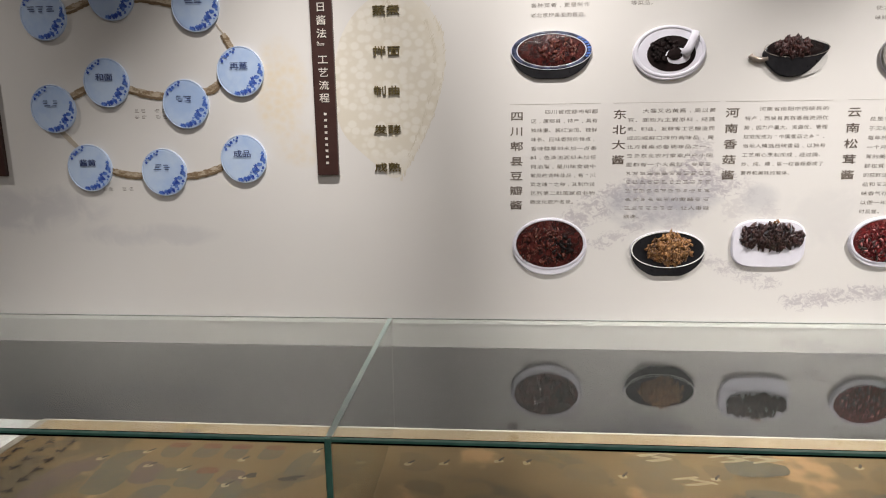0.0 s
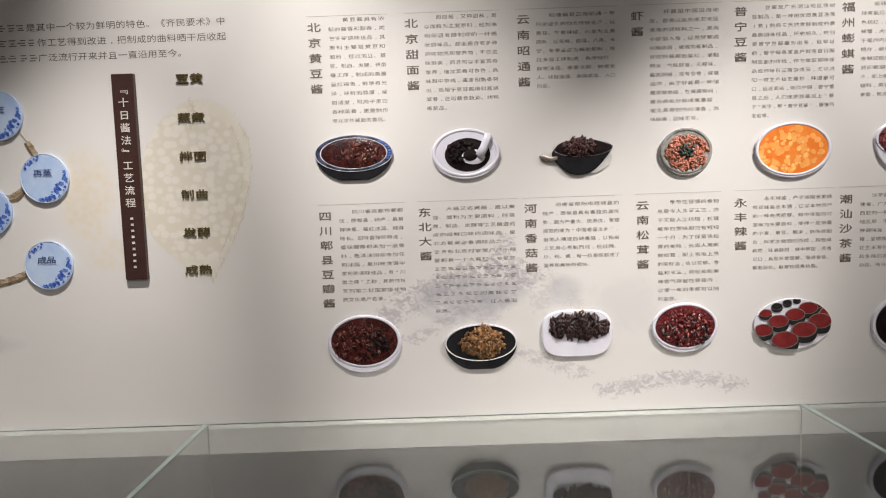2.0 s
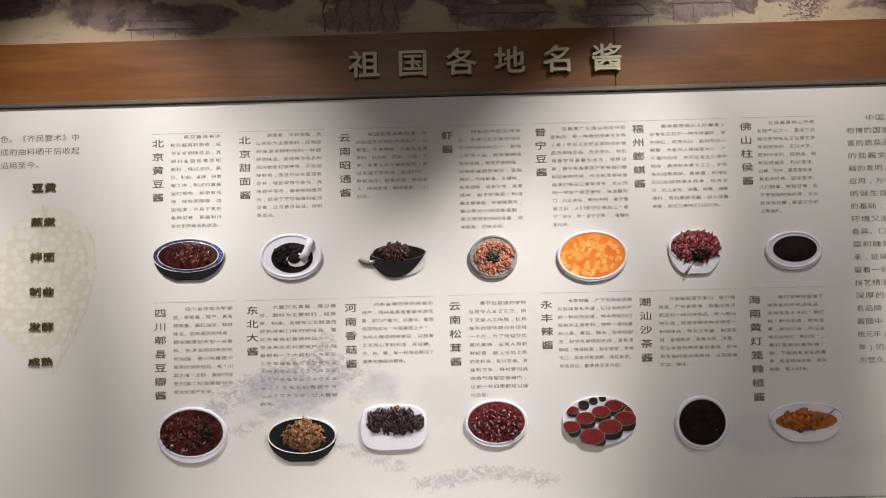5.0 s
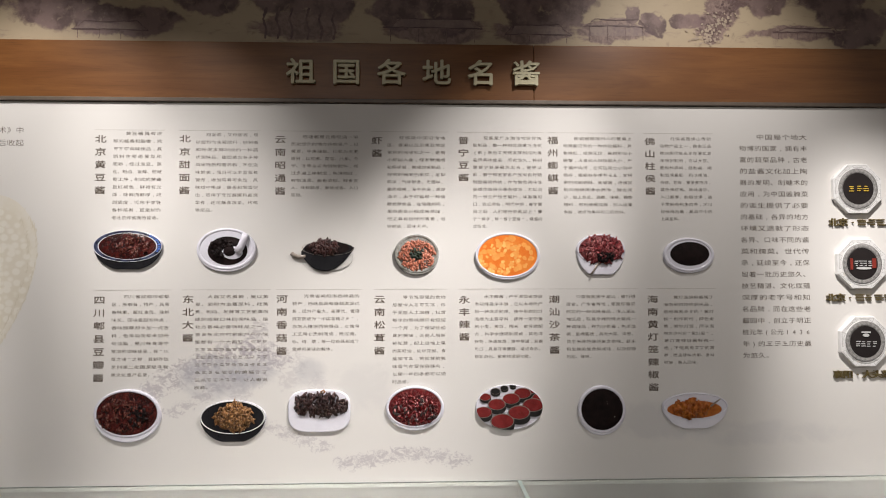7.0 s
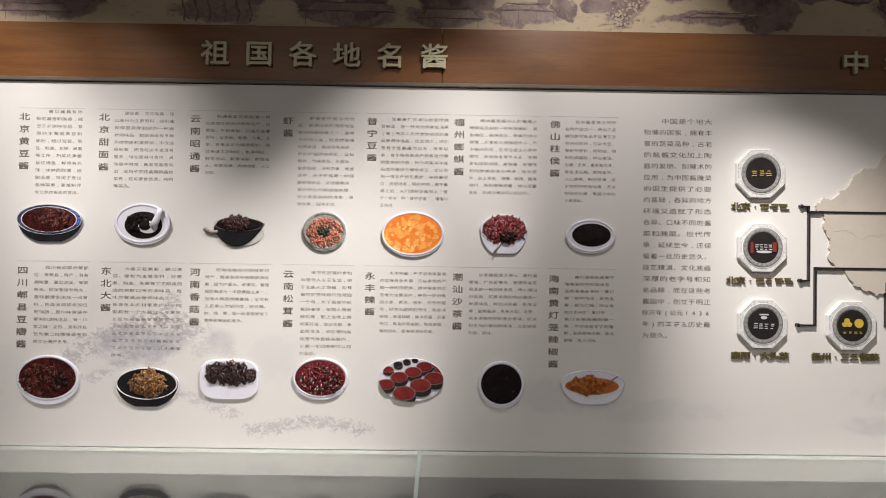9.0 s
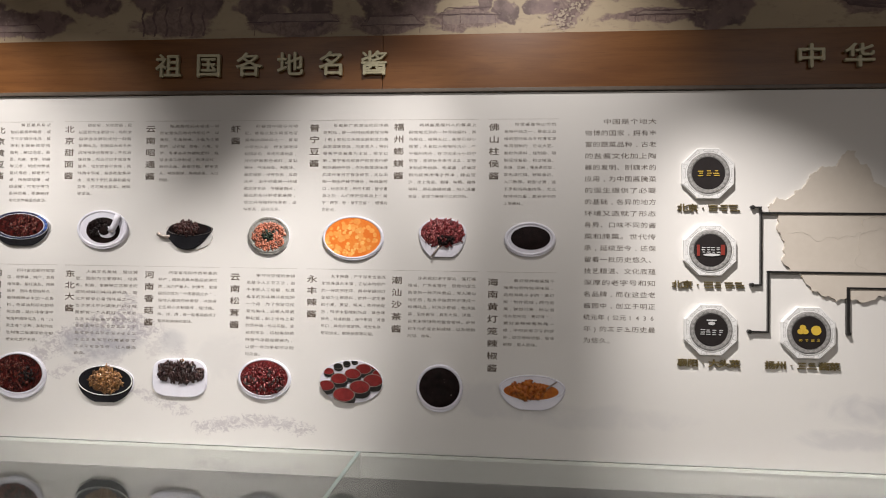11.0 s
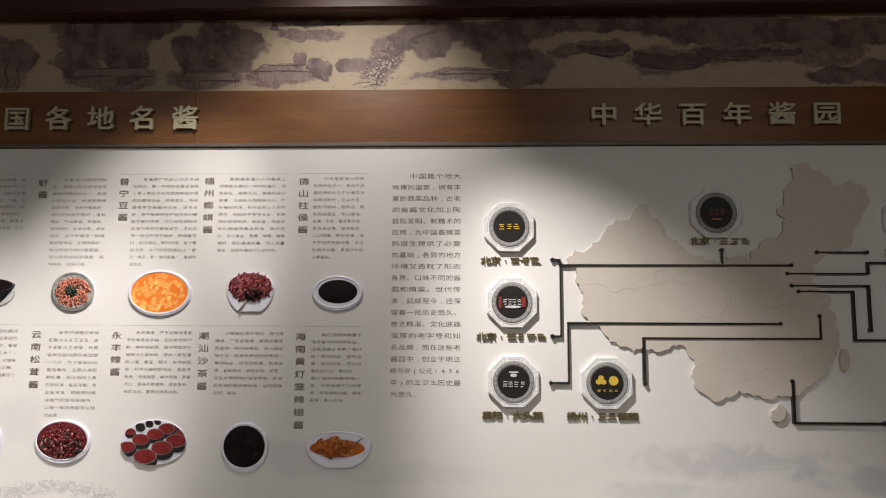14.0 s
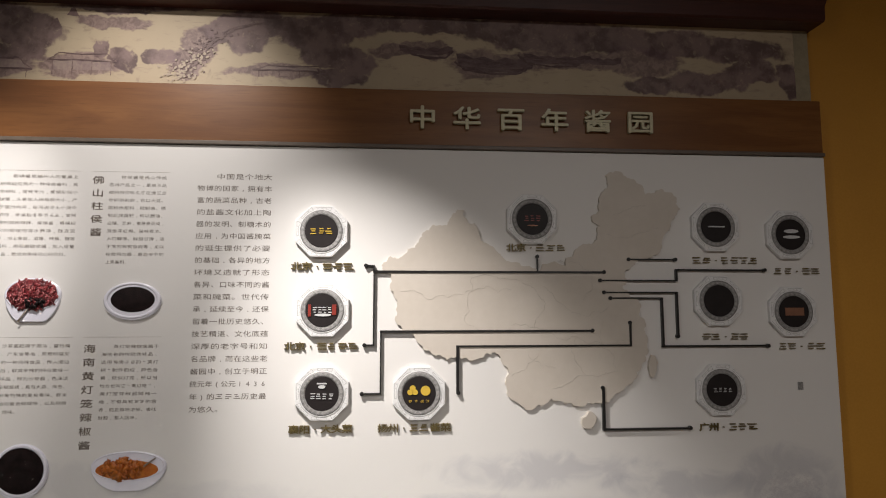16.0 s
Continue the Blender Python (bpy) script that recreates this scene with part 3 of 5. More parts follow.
# title, its middle x, top z, bottom z; text block x0, x1, z1, z0; the text
COLUMNS = [
    ("北京黄豆酱", 0.064, 2.017, 1.835, 0.099, 0.243, 2.026, 1.761, HUANGDOU),
    ("北京甜面酱", 0.309, 2.019, 1.835, 0.340, 0.525, 2.024, 1.784, TIANMIAN),
    ("云南昭通酱", 0.590, 2.019, 1.834, 0.621, 0.822, 2.019, 1.830, ZHAOTONG),
    ("虾酱", 0.877, 2.017, 1.949, 0.907, 1.083, 2.018, 1.737, XIA),
    ("普宁豆酱", 1.137, 2.019, 1.877, 1.164, 1.375, 2.019, 1.737, PUNING),
    ("福州蟛蜞酱", 1.408, 2.021, 1.838, 1.439, 1.651, 2.019, 1.781, FUZHOU),
    ("佛山柱侯酱", 1.706, 2.019, 1.838, 1.736, 1.897, 2.020, 1.760, FOSHAN),
    ("四川郫县豆瓣酱", 0.069, 1.542, 1.286, 0.104, 0.271, 1.544, 1.301, PIXIAN),
    ("东北大酱", 0.325, 1.543, 1.401, 0.344, 0.559, 1.543, 1.263, DONGBEI),
    ("河南香菇酱", 0.598, 1.544, 1.361, 0.628, 0.827, 1.544, 1.373, XIANGGU),
    ("云南松茸酱", 0.886, 1.542, 1.360, 0.923, 1.083, 1.540, 1.275, SONGRONG),
    ("永丰辣酱", 1.138, 1.539, 1.400, 1.168, 1.374, 1.541, 1.348, YONGFENG),
    ("潮汕沙茶酱", 1.409, 1.540, 1.359, 1.444, 1.656, 1.540, 1.346, SHACHA),
    ("海南黄灯笼辣椒酱", 1.708, 1.539, 1.246, 1.740, 1.896, 1.537, 1.327, HAINAN),
]
PLATE_WORDS = "成品和面再蒸酱黄"
CAPTIONS = ("北京·□□□", "北京·□□□□", "襄阳·大头菜", "扬州·□□酱菜", "北京·□□□", "广州·□□□", "□□·□□□□", "□□·□□", "□□·□□", "□□·□□")


def glyph_shapes(chars, bold, tag):
    """One flat outline for each character: arrays of points and faces."""
    obs = {}
    for c in sorted(chars):
        cu = bpy.data.curves.new("glyph", "FONT")
        cu.body, cu.size, cu.resolution_u, cu.offset, cu.align_x = c, 1.0, 2, bold, "CENTER"
        obs[c] = new("glyph_" + tag, cu)
    bpy.context.view_layer.update()
    deps = bpy.context.evaluated_depsgraph_get()
    out = {}
    for c, ob in obs.items():
        me = bpy.data.meshes.new_from_object(ob.evaluated_get(deps))
        out[c] = ([(v.co.x, v.co.y - 0.37) for v in me.vertices], [tuple(p.vertices) for p in me.polygons])
        bpy.data.meshes.remove(me)
    for ob in obs.values():
        cu = ob.data
        bpy.data.objects.remove(ob)
        bpy.data.curves.remove(cu)
    return out


ALL = set(ZU + ZHONG + "".join(PAIRS) + PLAQUE + PLATE_WORDS + "".join(CAPTIONS) + "".join(c[0] for c in COLUMNS)) - {"□", " "}
FINE = set("".join(INTRO + STORY) + "".join("".join(c[8]) for c in COLUMNS)) - {"□", " "}
BOLD = glyph_shapes(ALL, 0.0, "bold")
THIN = glyph_shapes(FINE, 0.0, "thin")
bar_rnd = random.Random(5)


def bar_shape():
    """Plain bars in the size of one character that cannot be read."""
    v, f = [], []
    items = []
    for i in range(3):
        z, w, x = 0.30 - i * 0.30 + bar_rnd.uniform(-0.04, 0.04), bar_rnd.uniform(0.20, 0.43), bar_rnd.uniform(-0.10, 0.10)
        items.append((x - w, x + w, z - 0.055, z + 0.055))
    for x0, x1, z0, z1 in items:
        b = len(v)
        v += [(x0, z0), (x1, z0), (x1, z1), (x0, z1)]
        f.append((b, b + 1, b + 2, b + 3))
    return v, f


def letters(name, signs, shapes, material, parent, d, thick=0.0, label="", bold=0.0):
    """signs: (character, x, z, width, height); thick 0 is print, else raised letters."""
    verts, faces = [], []
    runs = [(0, 0)] if not bold else [(-bold, 0.0), (bold, 0.0), (0.0, bold), (0.0, -bold)]
    for step, (c, x, z, w, h) in [(k, g) for g in signs for k in range(len(runs))]:
        if c == " " or (c == "□" and step):
            continue
        x, z = x + runs[step][0] * w, z + runs[step][1] * h
        d0, d = d, d + step * 0.00012
        v, f = bar_shape() if c == "□" else shapes[c]
        b, n = len(verts), len(v)
        verts += [(x + p[0] * w, WALL_Y - d - thick, z + p[1] * h) for p in v]
        faces += [[b + i for i in q] for q in f]
        if thick:
            verts += [(x + p[0] * w, WALL_Y - d, z + p[1] * h) for p in v]
            count = {}
            for q in f:
                for i in range(len(q)):
                    e = (q[i], q[(i + 1) % len(q)])
                    count[e] = count.get(e, 0) + 1
            for (i, j) in list(count):
                if (j, i) not in count:
                    faces.append([b + j, b + i, b + n + i, b + n + j])
            faces += [[b + n + i for i in reversed(q)] for q in f]
        d = d0
    me = bpy.data.meshes.new(name)
    me.from_pydata(verts, [], faces)
    return link_mesh(name, me, material, parent, label)


def text_block(lines, x0, x1, ztop, zbot, parent, name, material, tall=0.62, full=None):
    pitch = (ztop - zbot) / max(1, len(lines) - 0.35)
    full = full or max(len(s) for s in lines)
    for i, s in enumerate(lines):
        signs = []
        z = ztop - pitch * (i + 0.33)
        step = (x1 - x0) / (full if i == len(lines) - 1 else len(s))
        for k, c in enumerate(s):
            signs.append((c, x0 + step * (k + 0.5), z, min(step, (x1 - x0) / full * 1.15) * 0.96, pitch * tall))
        letters(name, signs, THIN, material, parent, 0.0004)

# ---- room shell ----
def slab(name, x0, x1, y0, y1, z0, z1, material, label, category):
    return tagged(part(name, box(bmesh.new(), x0, x1, y0, y1, z0, z1), material, None), label, category, kind="structure")


slab("wall_north", -4.2, 7.2, 1.66, 1.86, 0, 3.0, OCHRE, "ochre yellow painted wall behind the exhibit", "wall")
slab("wall_south", -4.2, 7.2, -3.7, -3.5, 0, 3.0, PLASTER, "dim plaster wall behind the visitor", "wall")
slab("wall_west", -4.4, -4.2, -3.7, 1.86, 0, 3.0, PLASTER, "dim plaster end wall of the room", "wall")
slab("wall_east", 7.2, 7.4, -3.7, 1.86, 0, 3.0, OCHRE, "ochre painted end wall of the room", "wall")
slab("floor", -4.4, 7.4, -3.7, 1.86, -0.15, 0, FLOOR, "dark polished stone floor", "floor")
slab("ceiling", -4.4, 7.4, -3.7, 1.86, 3.0, 3.15, CEIL, "dark painted ceiling", "ceiling")

# ---- exhibit wall: panel, header, frieze, crown ----
LEFT, RIGHT = -2.6, 3.915
board = thing("display_panel", (0.6, 1.63, 0.66), "off-white printed exhibition panel with ink-wash hills and columns of text", "display panel")
part("board", box(bmesh.new(), LEFT, RIGHT, 1.60, 1.655, 0.988, 2.1125, 0.001), PANEL, board)
part("board", box(bmesh.new(), 2.880, RIGHT, 1.60, 1.655, 0.002, 0.9875, 0.002), PANEL, board)
part("trim", box(bmesh.new(), LEFT, RIGHT, 1.590, 1.655, 2.1135, 2.1255, 0.002), TRIM, board, "dark bronze trim strip")

header = thing("header_board", (0.6, 1.635, 2.127), "brown wood veneer header board above the panel", "header board")
joints = [LEFT, -1.05, 1.352, RIGHT]
for a, b in zip(joints, joints[1:]):
    part("veneer_board", box(bmesh.new(), a + 0.0006, b - 0.0006, 1.600, 1.656, 2.127, 2.2975, 0.0012), HEADER, header)


def raised_sign(text, x0, x1, z0, z1, label):
    sign = thing("raised_lettering", ((x0 + x1) / 2, 1.60, z0), label, "sign lettering", "gold letters on the header")
    w = 0.088
    step = (x1 - x0 - w) / (len(text) - 1)
    for i, c in enumerate(text):
        letters("letter", [(c, x0 + w / 2 + step * i, (z0 + z1) / 2, w * 1.02, (z1 - z0) * 1.0)], BOLD, GILT, sign, 0.0035, 0.011, bold=0.017)
    return sign


raised_sign(ZU, 0.607, 1.371, 2.166, 2.246, "raised champagne gold characters on the brown header")
raised_sign(ZHONG, 2.593, 3.357, 2.172, 2.246, "raised champagne gold characters on the dark header end")

frieze = thing("painted_frieze", (0.6, 1.65, 2.298), "old landscape scroll print in purple-grey ink on tan silk", "painting")
part("silk", box(bmesh.new(), LEFT, RIGHT - 0.05, 1.640, 1.657, 2.298, 2.575), FRIEZE, frieze)
part("border", box(bmesh.new(), RIGHT - 0.0495, RIGHT, 1.640, 1.657, 2.298, 2.575), TANEDGE, frieze, "plain tan border")
crown = thing("crown_beam", (0.6, 1.62, 2.551), "dark stained wooden crown beam over the frieze", "beam")
bm = bmesh.new()
prof = [(1.655, 2.551), (1.575, 2.551), (1.567, 2.556), (1.565, 2.60), (1.545, 2.625), (1.54, 2.75), (1.655, 2.75)]
la = [bm.verts.new((LEFT, y, z)) for y, z in prof]
lb = [bm.verts.new((RIGHT + 0.012, y, z)) for y, z in prof]
for i in range(len(prof)):
    bm.faces.new((la[i], la[(i + 1) % len(prof)], lb[(i + 1) % len(prof)], lb[i]))
bm.faces.new(la), bm.faces.new(list(reversed(lb)))
part("moulding", bm, CROWN, crown)

# brush lines of the frieze: roofs, walls, boats, bridge
MIDINK = plain("frieze_mid_ink", (0.115, 0.068, 0.066), (0.20, 0.13, 0.115), rough=0.6, scale=30, bumps=0)
DEEPINK = plain("frieze_deep_ink", (0.085, 0.048, 0.047), (0.15, 0.095, 0.088), rough=0.6, scale=18, bumps=0)
HULL = plain("frieze_hull_wash", (0.080, 0.043, 0.045), (0.17, 0.11, 0.105), rough=0.6, scale=26, stretch=(1, 1, 3), bumps=0)
WALLWASH = plain("frieze_wall_wash", (0.20, 0.135, 0.13), (0.30, 0.225, 0.185), rough=0.6, scale=20, bumps=0)
PALEINK = plain("frieze_pale_ink", (0.42, 0.33, 0.24), (0.34, 0.27, 0.21), rough=0.6, scale=22, bumps=0)


brush_layer = itertools.count()


def brush(name, path, r, material):
    """A thin painted line that swells and thins like a brush stroke."""
    bm = bmesh.new()
    rise = 0.000008 * next(brush_layer)
    rnd = random.Random(int(path[0][0] * 1000) + int(path[-1][1] * 1000))
    steps = []
    for i, ((x0, z0), (x1, z1)) in enumerate(zip(path, path[1:])):
        for k in range(6):
            f = k / 6
            steps.append((x0 + (x1 - x0) * f + rnd.uniform(-0.001, 0.001), z0 + (z1 - z0) * f + rnd.uniform(-0.001, 0.001)))
    steps.append(path[-1])
    pairs = []
    for i, (x, z) in enumerate(steps):
        a, b = steps[max(0, i - 1)], steps[min(len(steps) - 1, i + 1)]
        ln = math.hypot(b[0] - a[0], b[1] - a[1]) or 1
        w = r * rnd.uniform(0.35, 1.25)
        nx, nz = -(b[1] - a[1]) / ln * w, (b[0] - a[0]) / ln * w
        pairs.append((bm.verts.new((x + nx, WALL_Y + 0.0390 - rise, z + nz)), bm.verts.new((x - nx, WALL_Y + 0.0390 - rise, z - nz))))
    for (a, b), (c, d) in zip(pairs, pairs[1:]):
        bm.faces.new((a, b, d, c))
    part(name, bm, material, frieze)


def painted_roof(x0, x1, z_ridge, z_eave, z_foot, lean):
    w = x1 - x0
    brush("painted_roof", [(x0 + w * 0.16 + lean, z_ridge), (x0 + w * 0.5 + lean, z_ridge - 0.003), (x1 - w * 0.14 + lean, z_ridge + 0.001)], 0.0020, DEEPINK)
    brush("painted_roof", [(x0, z_eave), (x0 + w * 0.4, z_eave + 0.002), (x1, z_eave - 0.001)], 0.0022, DEEPINK)
    for a, b in ((x0, x0 + w * 0.16 + lean), (x1, x1 - w * 0.14 + lean)):
        brush("painted_roof", [(a, z_eave), ((a * 0.4 + b * 0.6), z_eave * 0.55 + z_ridge * 0.45), (b, z_ridge)], 0.0016, MIDINK)
    for f in (0.08, 0.36, 0.64, 0.92):
        brush("painted_post", [(x0 + w * f, z_foot), (x0 + w * f + 0.001, (z_foot + z_eave) / 2), (x0 + w * f, z_eave)], 0.0013, MIDINK)


painted_roof(0.89, 1.20, 2.392, 2.362, 2.318, 0.01)
painted_roof(1.27, 1.48, 2.378, 2.345, 2.318, -0.01)
painted_roof(1.52, 1.72, 2.398, 2.375, 2.33, 0.0)
painted_roof(2.12, 2.34, 2.378, 2.362, 2.34, 0.01)
painted_roof(-0.05, 0.18, 2.372, 2.345, 2.318, 0.0)
for k, (x, z, w, h) in enumerate(((2.65, 2.442, 0.17, 0.030), (2.87, 2.405, 0.25, 0.060), (3.07, 2.425, 0.22, 0.034), (3.22, 2.425, 0.12, 0.028), (-0.45, 2.42, 0.32, 0.05))):
    rim = [(x + w * (f - 0.5), z + h * (0.5 - 0.25 * math.sin(math.pi * f)) + h * 0.10 * math.sin(23 * f)) for f in (0, 0.1, 0.22, 0.35, 0.5, 0.62, 0.76, 0.9, 1.0)]
    keel = [(x + w * (f - 0.5), z - h * (0.50 * math.sin(math.pi * f) ** 0.45) + h * 0.06 * math.sin(31 * f)) for f in (0.97, 0.9, 0.78, 0.62, 0.46, 0.3, 0.17, 0.07, 0.03)]
    part("painted_boat", prism(bmesh.new(), rim + keel, -0.0404, -0.0399 + 0.00004 * k), HULL, frieze)
for x, z, w, h in ((1.62, 2.362, 0.18, 0.034), (1.05, 2.375, 0.26, 0.028), (1.375, 2.36, 0.17, 0.026), (2.23, 2.368, 0.18, 0.014), (0.06, 2.357, 0.20, 0.024)):
    part("painted_wall", prism(bmesh.new(), [(x - w / 2, z - h / 2), (x + w / 2, z - h * 0.46), (x + w * 0.43, z + h * 0.45), (x, z + h * 0.53), (x - w * 0.44, z + h / 2)], -0.0402, -0.0399), WALLWASH, frieze)
for x, z, w in ((2.66, 2.43, 0.15), (2.86, 2.385, 0.24), (3.05, 2.415, 0.22), (-0.45, 2.41, 0.30)):
    brush("painted_boat", [(x - w / 2, z + 0.022), (x - w * 0.36, z - 0.004), (x, z - 0.014), (x + w * 0.36, z - 0.010), (x + w / 2, z + 0.012)], 0.0042, DEEPINK)
    brush("painted_boat", [(x - w * 0.4, z + 0.012), (x, z + 0.004), (x + w * 0.4, z + 0.008)], 0.0022, MIDINK)
for x, z in ((1.538, 2.480), (1.586, 2.516)):
    part("painted_boat", prism(bmesh.new(), [(x - 0.018, z), (x + 0.020, z - 0.004), (x + 0.012, z + 0.008), (x + 0.004, z + 0.026), (x - 0.006, z + 0.022), (x - 0.012, z + 0.008)], -0.0402, -0.0396), MIDINK, frieze)
for off in (0.0, 0.016):
    brush("painted_bridge", [(1.92 + off, 2.335), (1.945 + off, 2.39), (1.985 + off, 2.445), (2.05 + off, 2.490), (2.13 + off, 2.512)], 0.0022, MIDINK)
for x in (0.53, 0.57, 0.61, 0.66, 0.70, 0.74):
    brush("painted_trunk", [(x, 2.322), (x + 0.006, 2.35), (x - 0.005, 2.385), (x + 0.006, 2.42)], 0.0042, MIDINK)
strokes("painted_crowd", MIDINK, frieze, along([(1.90, 2.34), (1.94, 2.38), (1.97, 2.43), (2.02, 2.475)], 120, 0.020, 0.012, 9), 0.0034, 1.6, -0.0380, 10, 6, label="small dark ink dabs")
strokes("painted_crowd", PALEINK, frieze, along([(1.87, 2.33), (1.93, 2.36), (1.97, 2.42)], 110, 0.022, 0.016, 12), 0.0036, 1.4, -0.0376, 13, 6, label="small pale ink dabs")

# columns of text
for title, x, zt, zb, x0, x1, z1, z0, text in COLUMNS:
    pitch = (zt - zb) / (len(title) - 0.22)
    signs = [(c, x, zt - pitch * (i + 0.40), 0.0345, 0.0245) for i, c in enumerate(title)]
    letters("title_text", signs, BOLD, INK, board, 0.0004, bold=0.012)
    text_block(text, x0, x1, z1, z0, board, "text_line", INKLIGHT, 0.49)
for row_z, cols in ((2.029, COLUMNS[:7]), (1.556, COLUMNS[7:])):
    for c in cols:
        part("hairline", box(bmesh.new(), c[1] - 0.018, c[5] + 0.006, 1.5995, 1.6003, row_z - 0.0005, row_z + 0.0005), HAIR, board)
text_block(STORY, 1.982, 2.197, 2.031, 1.342, board, "text_line", INK, 0.52, 9)
for i, s in enumerate(INTRO):
    end = (-0.157, -0.157, -0.258)[i]
    signs = [(c, end - 0.0252 * (len(s) - k - 0.5), 2.026 - 0.0375 * i, 0.0245, 0.021) for k, c in enumerate(s)]
    letters("text_line", signs, THIN, INK, board, 0.0004)

# printed sack of soybeans
SACKLINE = [(-0.40, 1.62), (-0.385, 1.72), (-0.33, 1.80), (-0.25, 1.843), (-0.17, 1.82), (-0.12, 1.75), (-0.108, 1.67), (-0.13, 1.56), (-0.18, 1.45), (-0.24, 1.355), (-0.30, 1.41), (-0.38, 1.48), (-0.40, 1.55)]
for _ in range(3):
    SACKLINE = [(a[0] * f + b[0] * (1 - f), a[1] * f + b[1] * (1 - f)) for a, b in zip(SACKLINE, SACKLINE[1:] + SACKLINE[:1]) for f in (0.75, 0.25)]
part("printed_sack", prism(bmesh.new(), SACKLINE, -0.001, 0.0004), BEANPRINT, board, "pale printed sack of soybeans")
SACKEDGE = plain("sack_fold_print", (0.60, 0.55, 0.44), (0.66, 0.61, 0.52), rough=0.6, bumps=0)
for k, line in enumerate((((-0.150, 1.795), (-0.118, 1.730), (-0.112, 1.650), (-0.140, 1.540), (-0.185, 1.445), (-0.235, 1.365)), ((-0.165, 1.780), (-0.138, 1.700), (-0.140, 1.620), (-0.170, 1.520), (-0.210, 1.430)), ((-0.262, 1.838), (-0.250, 1.800), (-0.262, 1.765)))):
    strokes("sack_fold", SACKEDGE, board, along(line, 70, 0.0015, 0.0015, 90 + k), 0.0011, 7.0, 0.0006 + 0.0001 * k, 95 + k, 8, turn=1.35, label="tan folds of the printed sack", rag=0.2)


def plaque(x0, x1, z0, z1, text):
    p = thing("title_plaque", ((x0 + x1) / 2, 1.60, z0), "narrow dark brown vertical title plaque with cream characters", "plaque")
    part("board", box(bmesh.new(), x0, x1, 1.586, 1.5985, z0, z1, 0.0015), BROWN, p)
    cx = (x0 + x1) / 2
    step = 0.0315
    signs = [(c, cx, z1 - 0.040 - step * i, 0.027, 0.024) for i, c in enumerate(text)]
    if text:
        for g in signs:
            letters("character", [g], BOLD, CREAM, p, 0.0155, bold=0.012)
    z = z1 - 0.036 - step * (len(text) + 0.4)
    while z > z0 + 0.03:
        part("unread_mark", box(bmesh.new(), cx - 0.0035, cx + 0.0035, 1.5835, 1.5845, z - 0.003, z + 0.003), CREAM, p)
        z -= 0.0155
    return p


plaque(-0.449, -0.393, 1.382, 1.902, PLAQUE)
plaque(-1.372, -1.315, 1.384, 1.904, "")
pair_sign = thing("step_lettering", (-0.26, 1.6, 1.39), "small raised gold characters naming the making steps", "sign lettering")
for i, w in enumerate(PAIRS):
    z = 1.887 - 0.0972 * i
    for k, c in enumerate(w):
        letters("letter", [(c, -0.257 - 0.0015 * i + (k - 0.5) * 0.036, z, 0.035, 0.025)], BOLD, GILT2, pair_sign, 0.001, 0.004, bold=0.005)

# ---- blue and white plates with rope ----
PLATERIM = plain("pale_plate_rim", (0.60, 0.69, 0.85), (0.50, 0.61, 0.82), rough=0.25, scale=30, coat=0.3, bumps=0)
PLATES = [(-1.161, 1.80, ""), (-0.972, 1.845, ""), (-0.750, 1.812, ""), (-0.644, 1.649, "再蒸"), (-1.010, 1.627, "和面"), (-0.798, 1.569, ""), (-1.167, 1.562, ""), (-1.084, 1.404, "酱黄"), (-0.875, 1.391, ""), (-0.652, 1.425, "成品")]
for i, (x, z, word) in enumerate(PLATES):
    x, z = x * 0.994, 1.5 + (z - 1.5) * 0.994
    p = thing("porcelain_plate", (x, 1.60, z - 0.066), "small blue and white porcelain plate mounted on the panel", "plate", "plates of the process chain")
    bm = prism(bmesh.new(), oval(x, z, 0.0605, 0.0615, 48), 0.0, 0.009, 0.003)
    part("body", bm, PLATE, p, smooth=False)
    part("rim", ring(bmesh.new(), x, z, 0.062, 0.063, 0.0026, 0.0072, 0.0022), PLATERIM, p, "pale rim", smooth=True)
    r2 = random.Random(43)
    for k in range(66):
        side = k < 54
        a = r2.uniform(-1.95, 0.32) if side else r2.uniform(1.75, 2.65)
        thick = 0.027 * max(0.16, 1 - abs((a + 0.72) / 1.15)) if side else 0.0085
        rr = 0.0575 - thick * r2.random()
        s = min(r2.uniform(0.002, 0.0068), 0.0605 - rr) if side else r2.uniform(0.0025, 0.0045)
        cx, cz = x + rr * math.cos(a), z + rr * math.sin(a)
        n, spin = 15, r2.uniform(0, 6)
        bm = bmesh.new()
        loop = []
        for j in range(n):
            t = j * 2 * math.pi / n
            q = s * (0.45 + 0.6 * abs(math.cos(2.5 * t + spin)))
            loop.append(bm.verts.new((cx + q * math.cos(t), WALL_Y - 0.0091 - 0.00003 * k, cz + q * math.sin(t))))
        bm.faces.new(loop)
        part("flower", bm, r2.choice((BLUE, BLUE2)), p)
    chars = word or ("□□□" if i == 0 else "□□")
    letters("caption", [(c, x - 0.002 + (k - (len(chars) - 1) / 2) * 0.024, z + 0.014, 0.025, 0.020) for k, c in enumerate(chars)], BOLD, NAVY, p, 0.0115, bold=0.014)


BARK = plain("brown_branch_print", (0.50, 0.42, 0.32), (0.23, 0.16, 0.09), rough=0.7, scale=48, stretch=(1.0, 1, 1.8), fine=4, lo=0.40, hi=0.60)
BARKDARK = plain("dark_branch_edge", (0.13, 0.085, 0.045), (0.20, 0.14, 0.08), rough=0.7, scale=60)
PALETWIG = plain("pale_twig_print", (0.50, 0.44, 0.36), rough=0.7, scale=60)


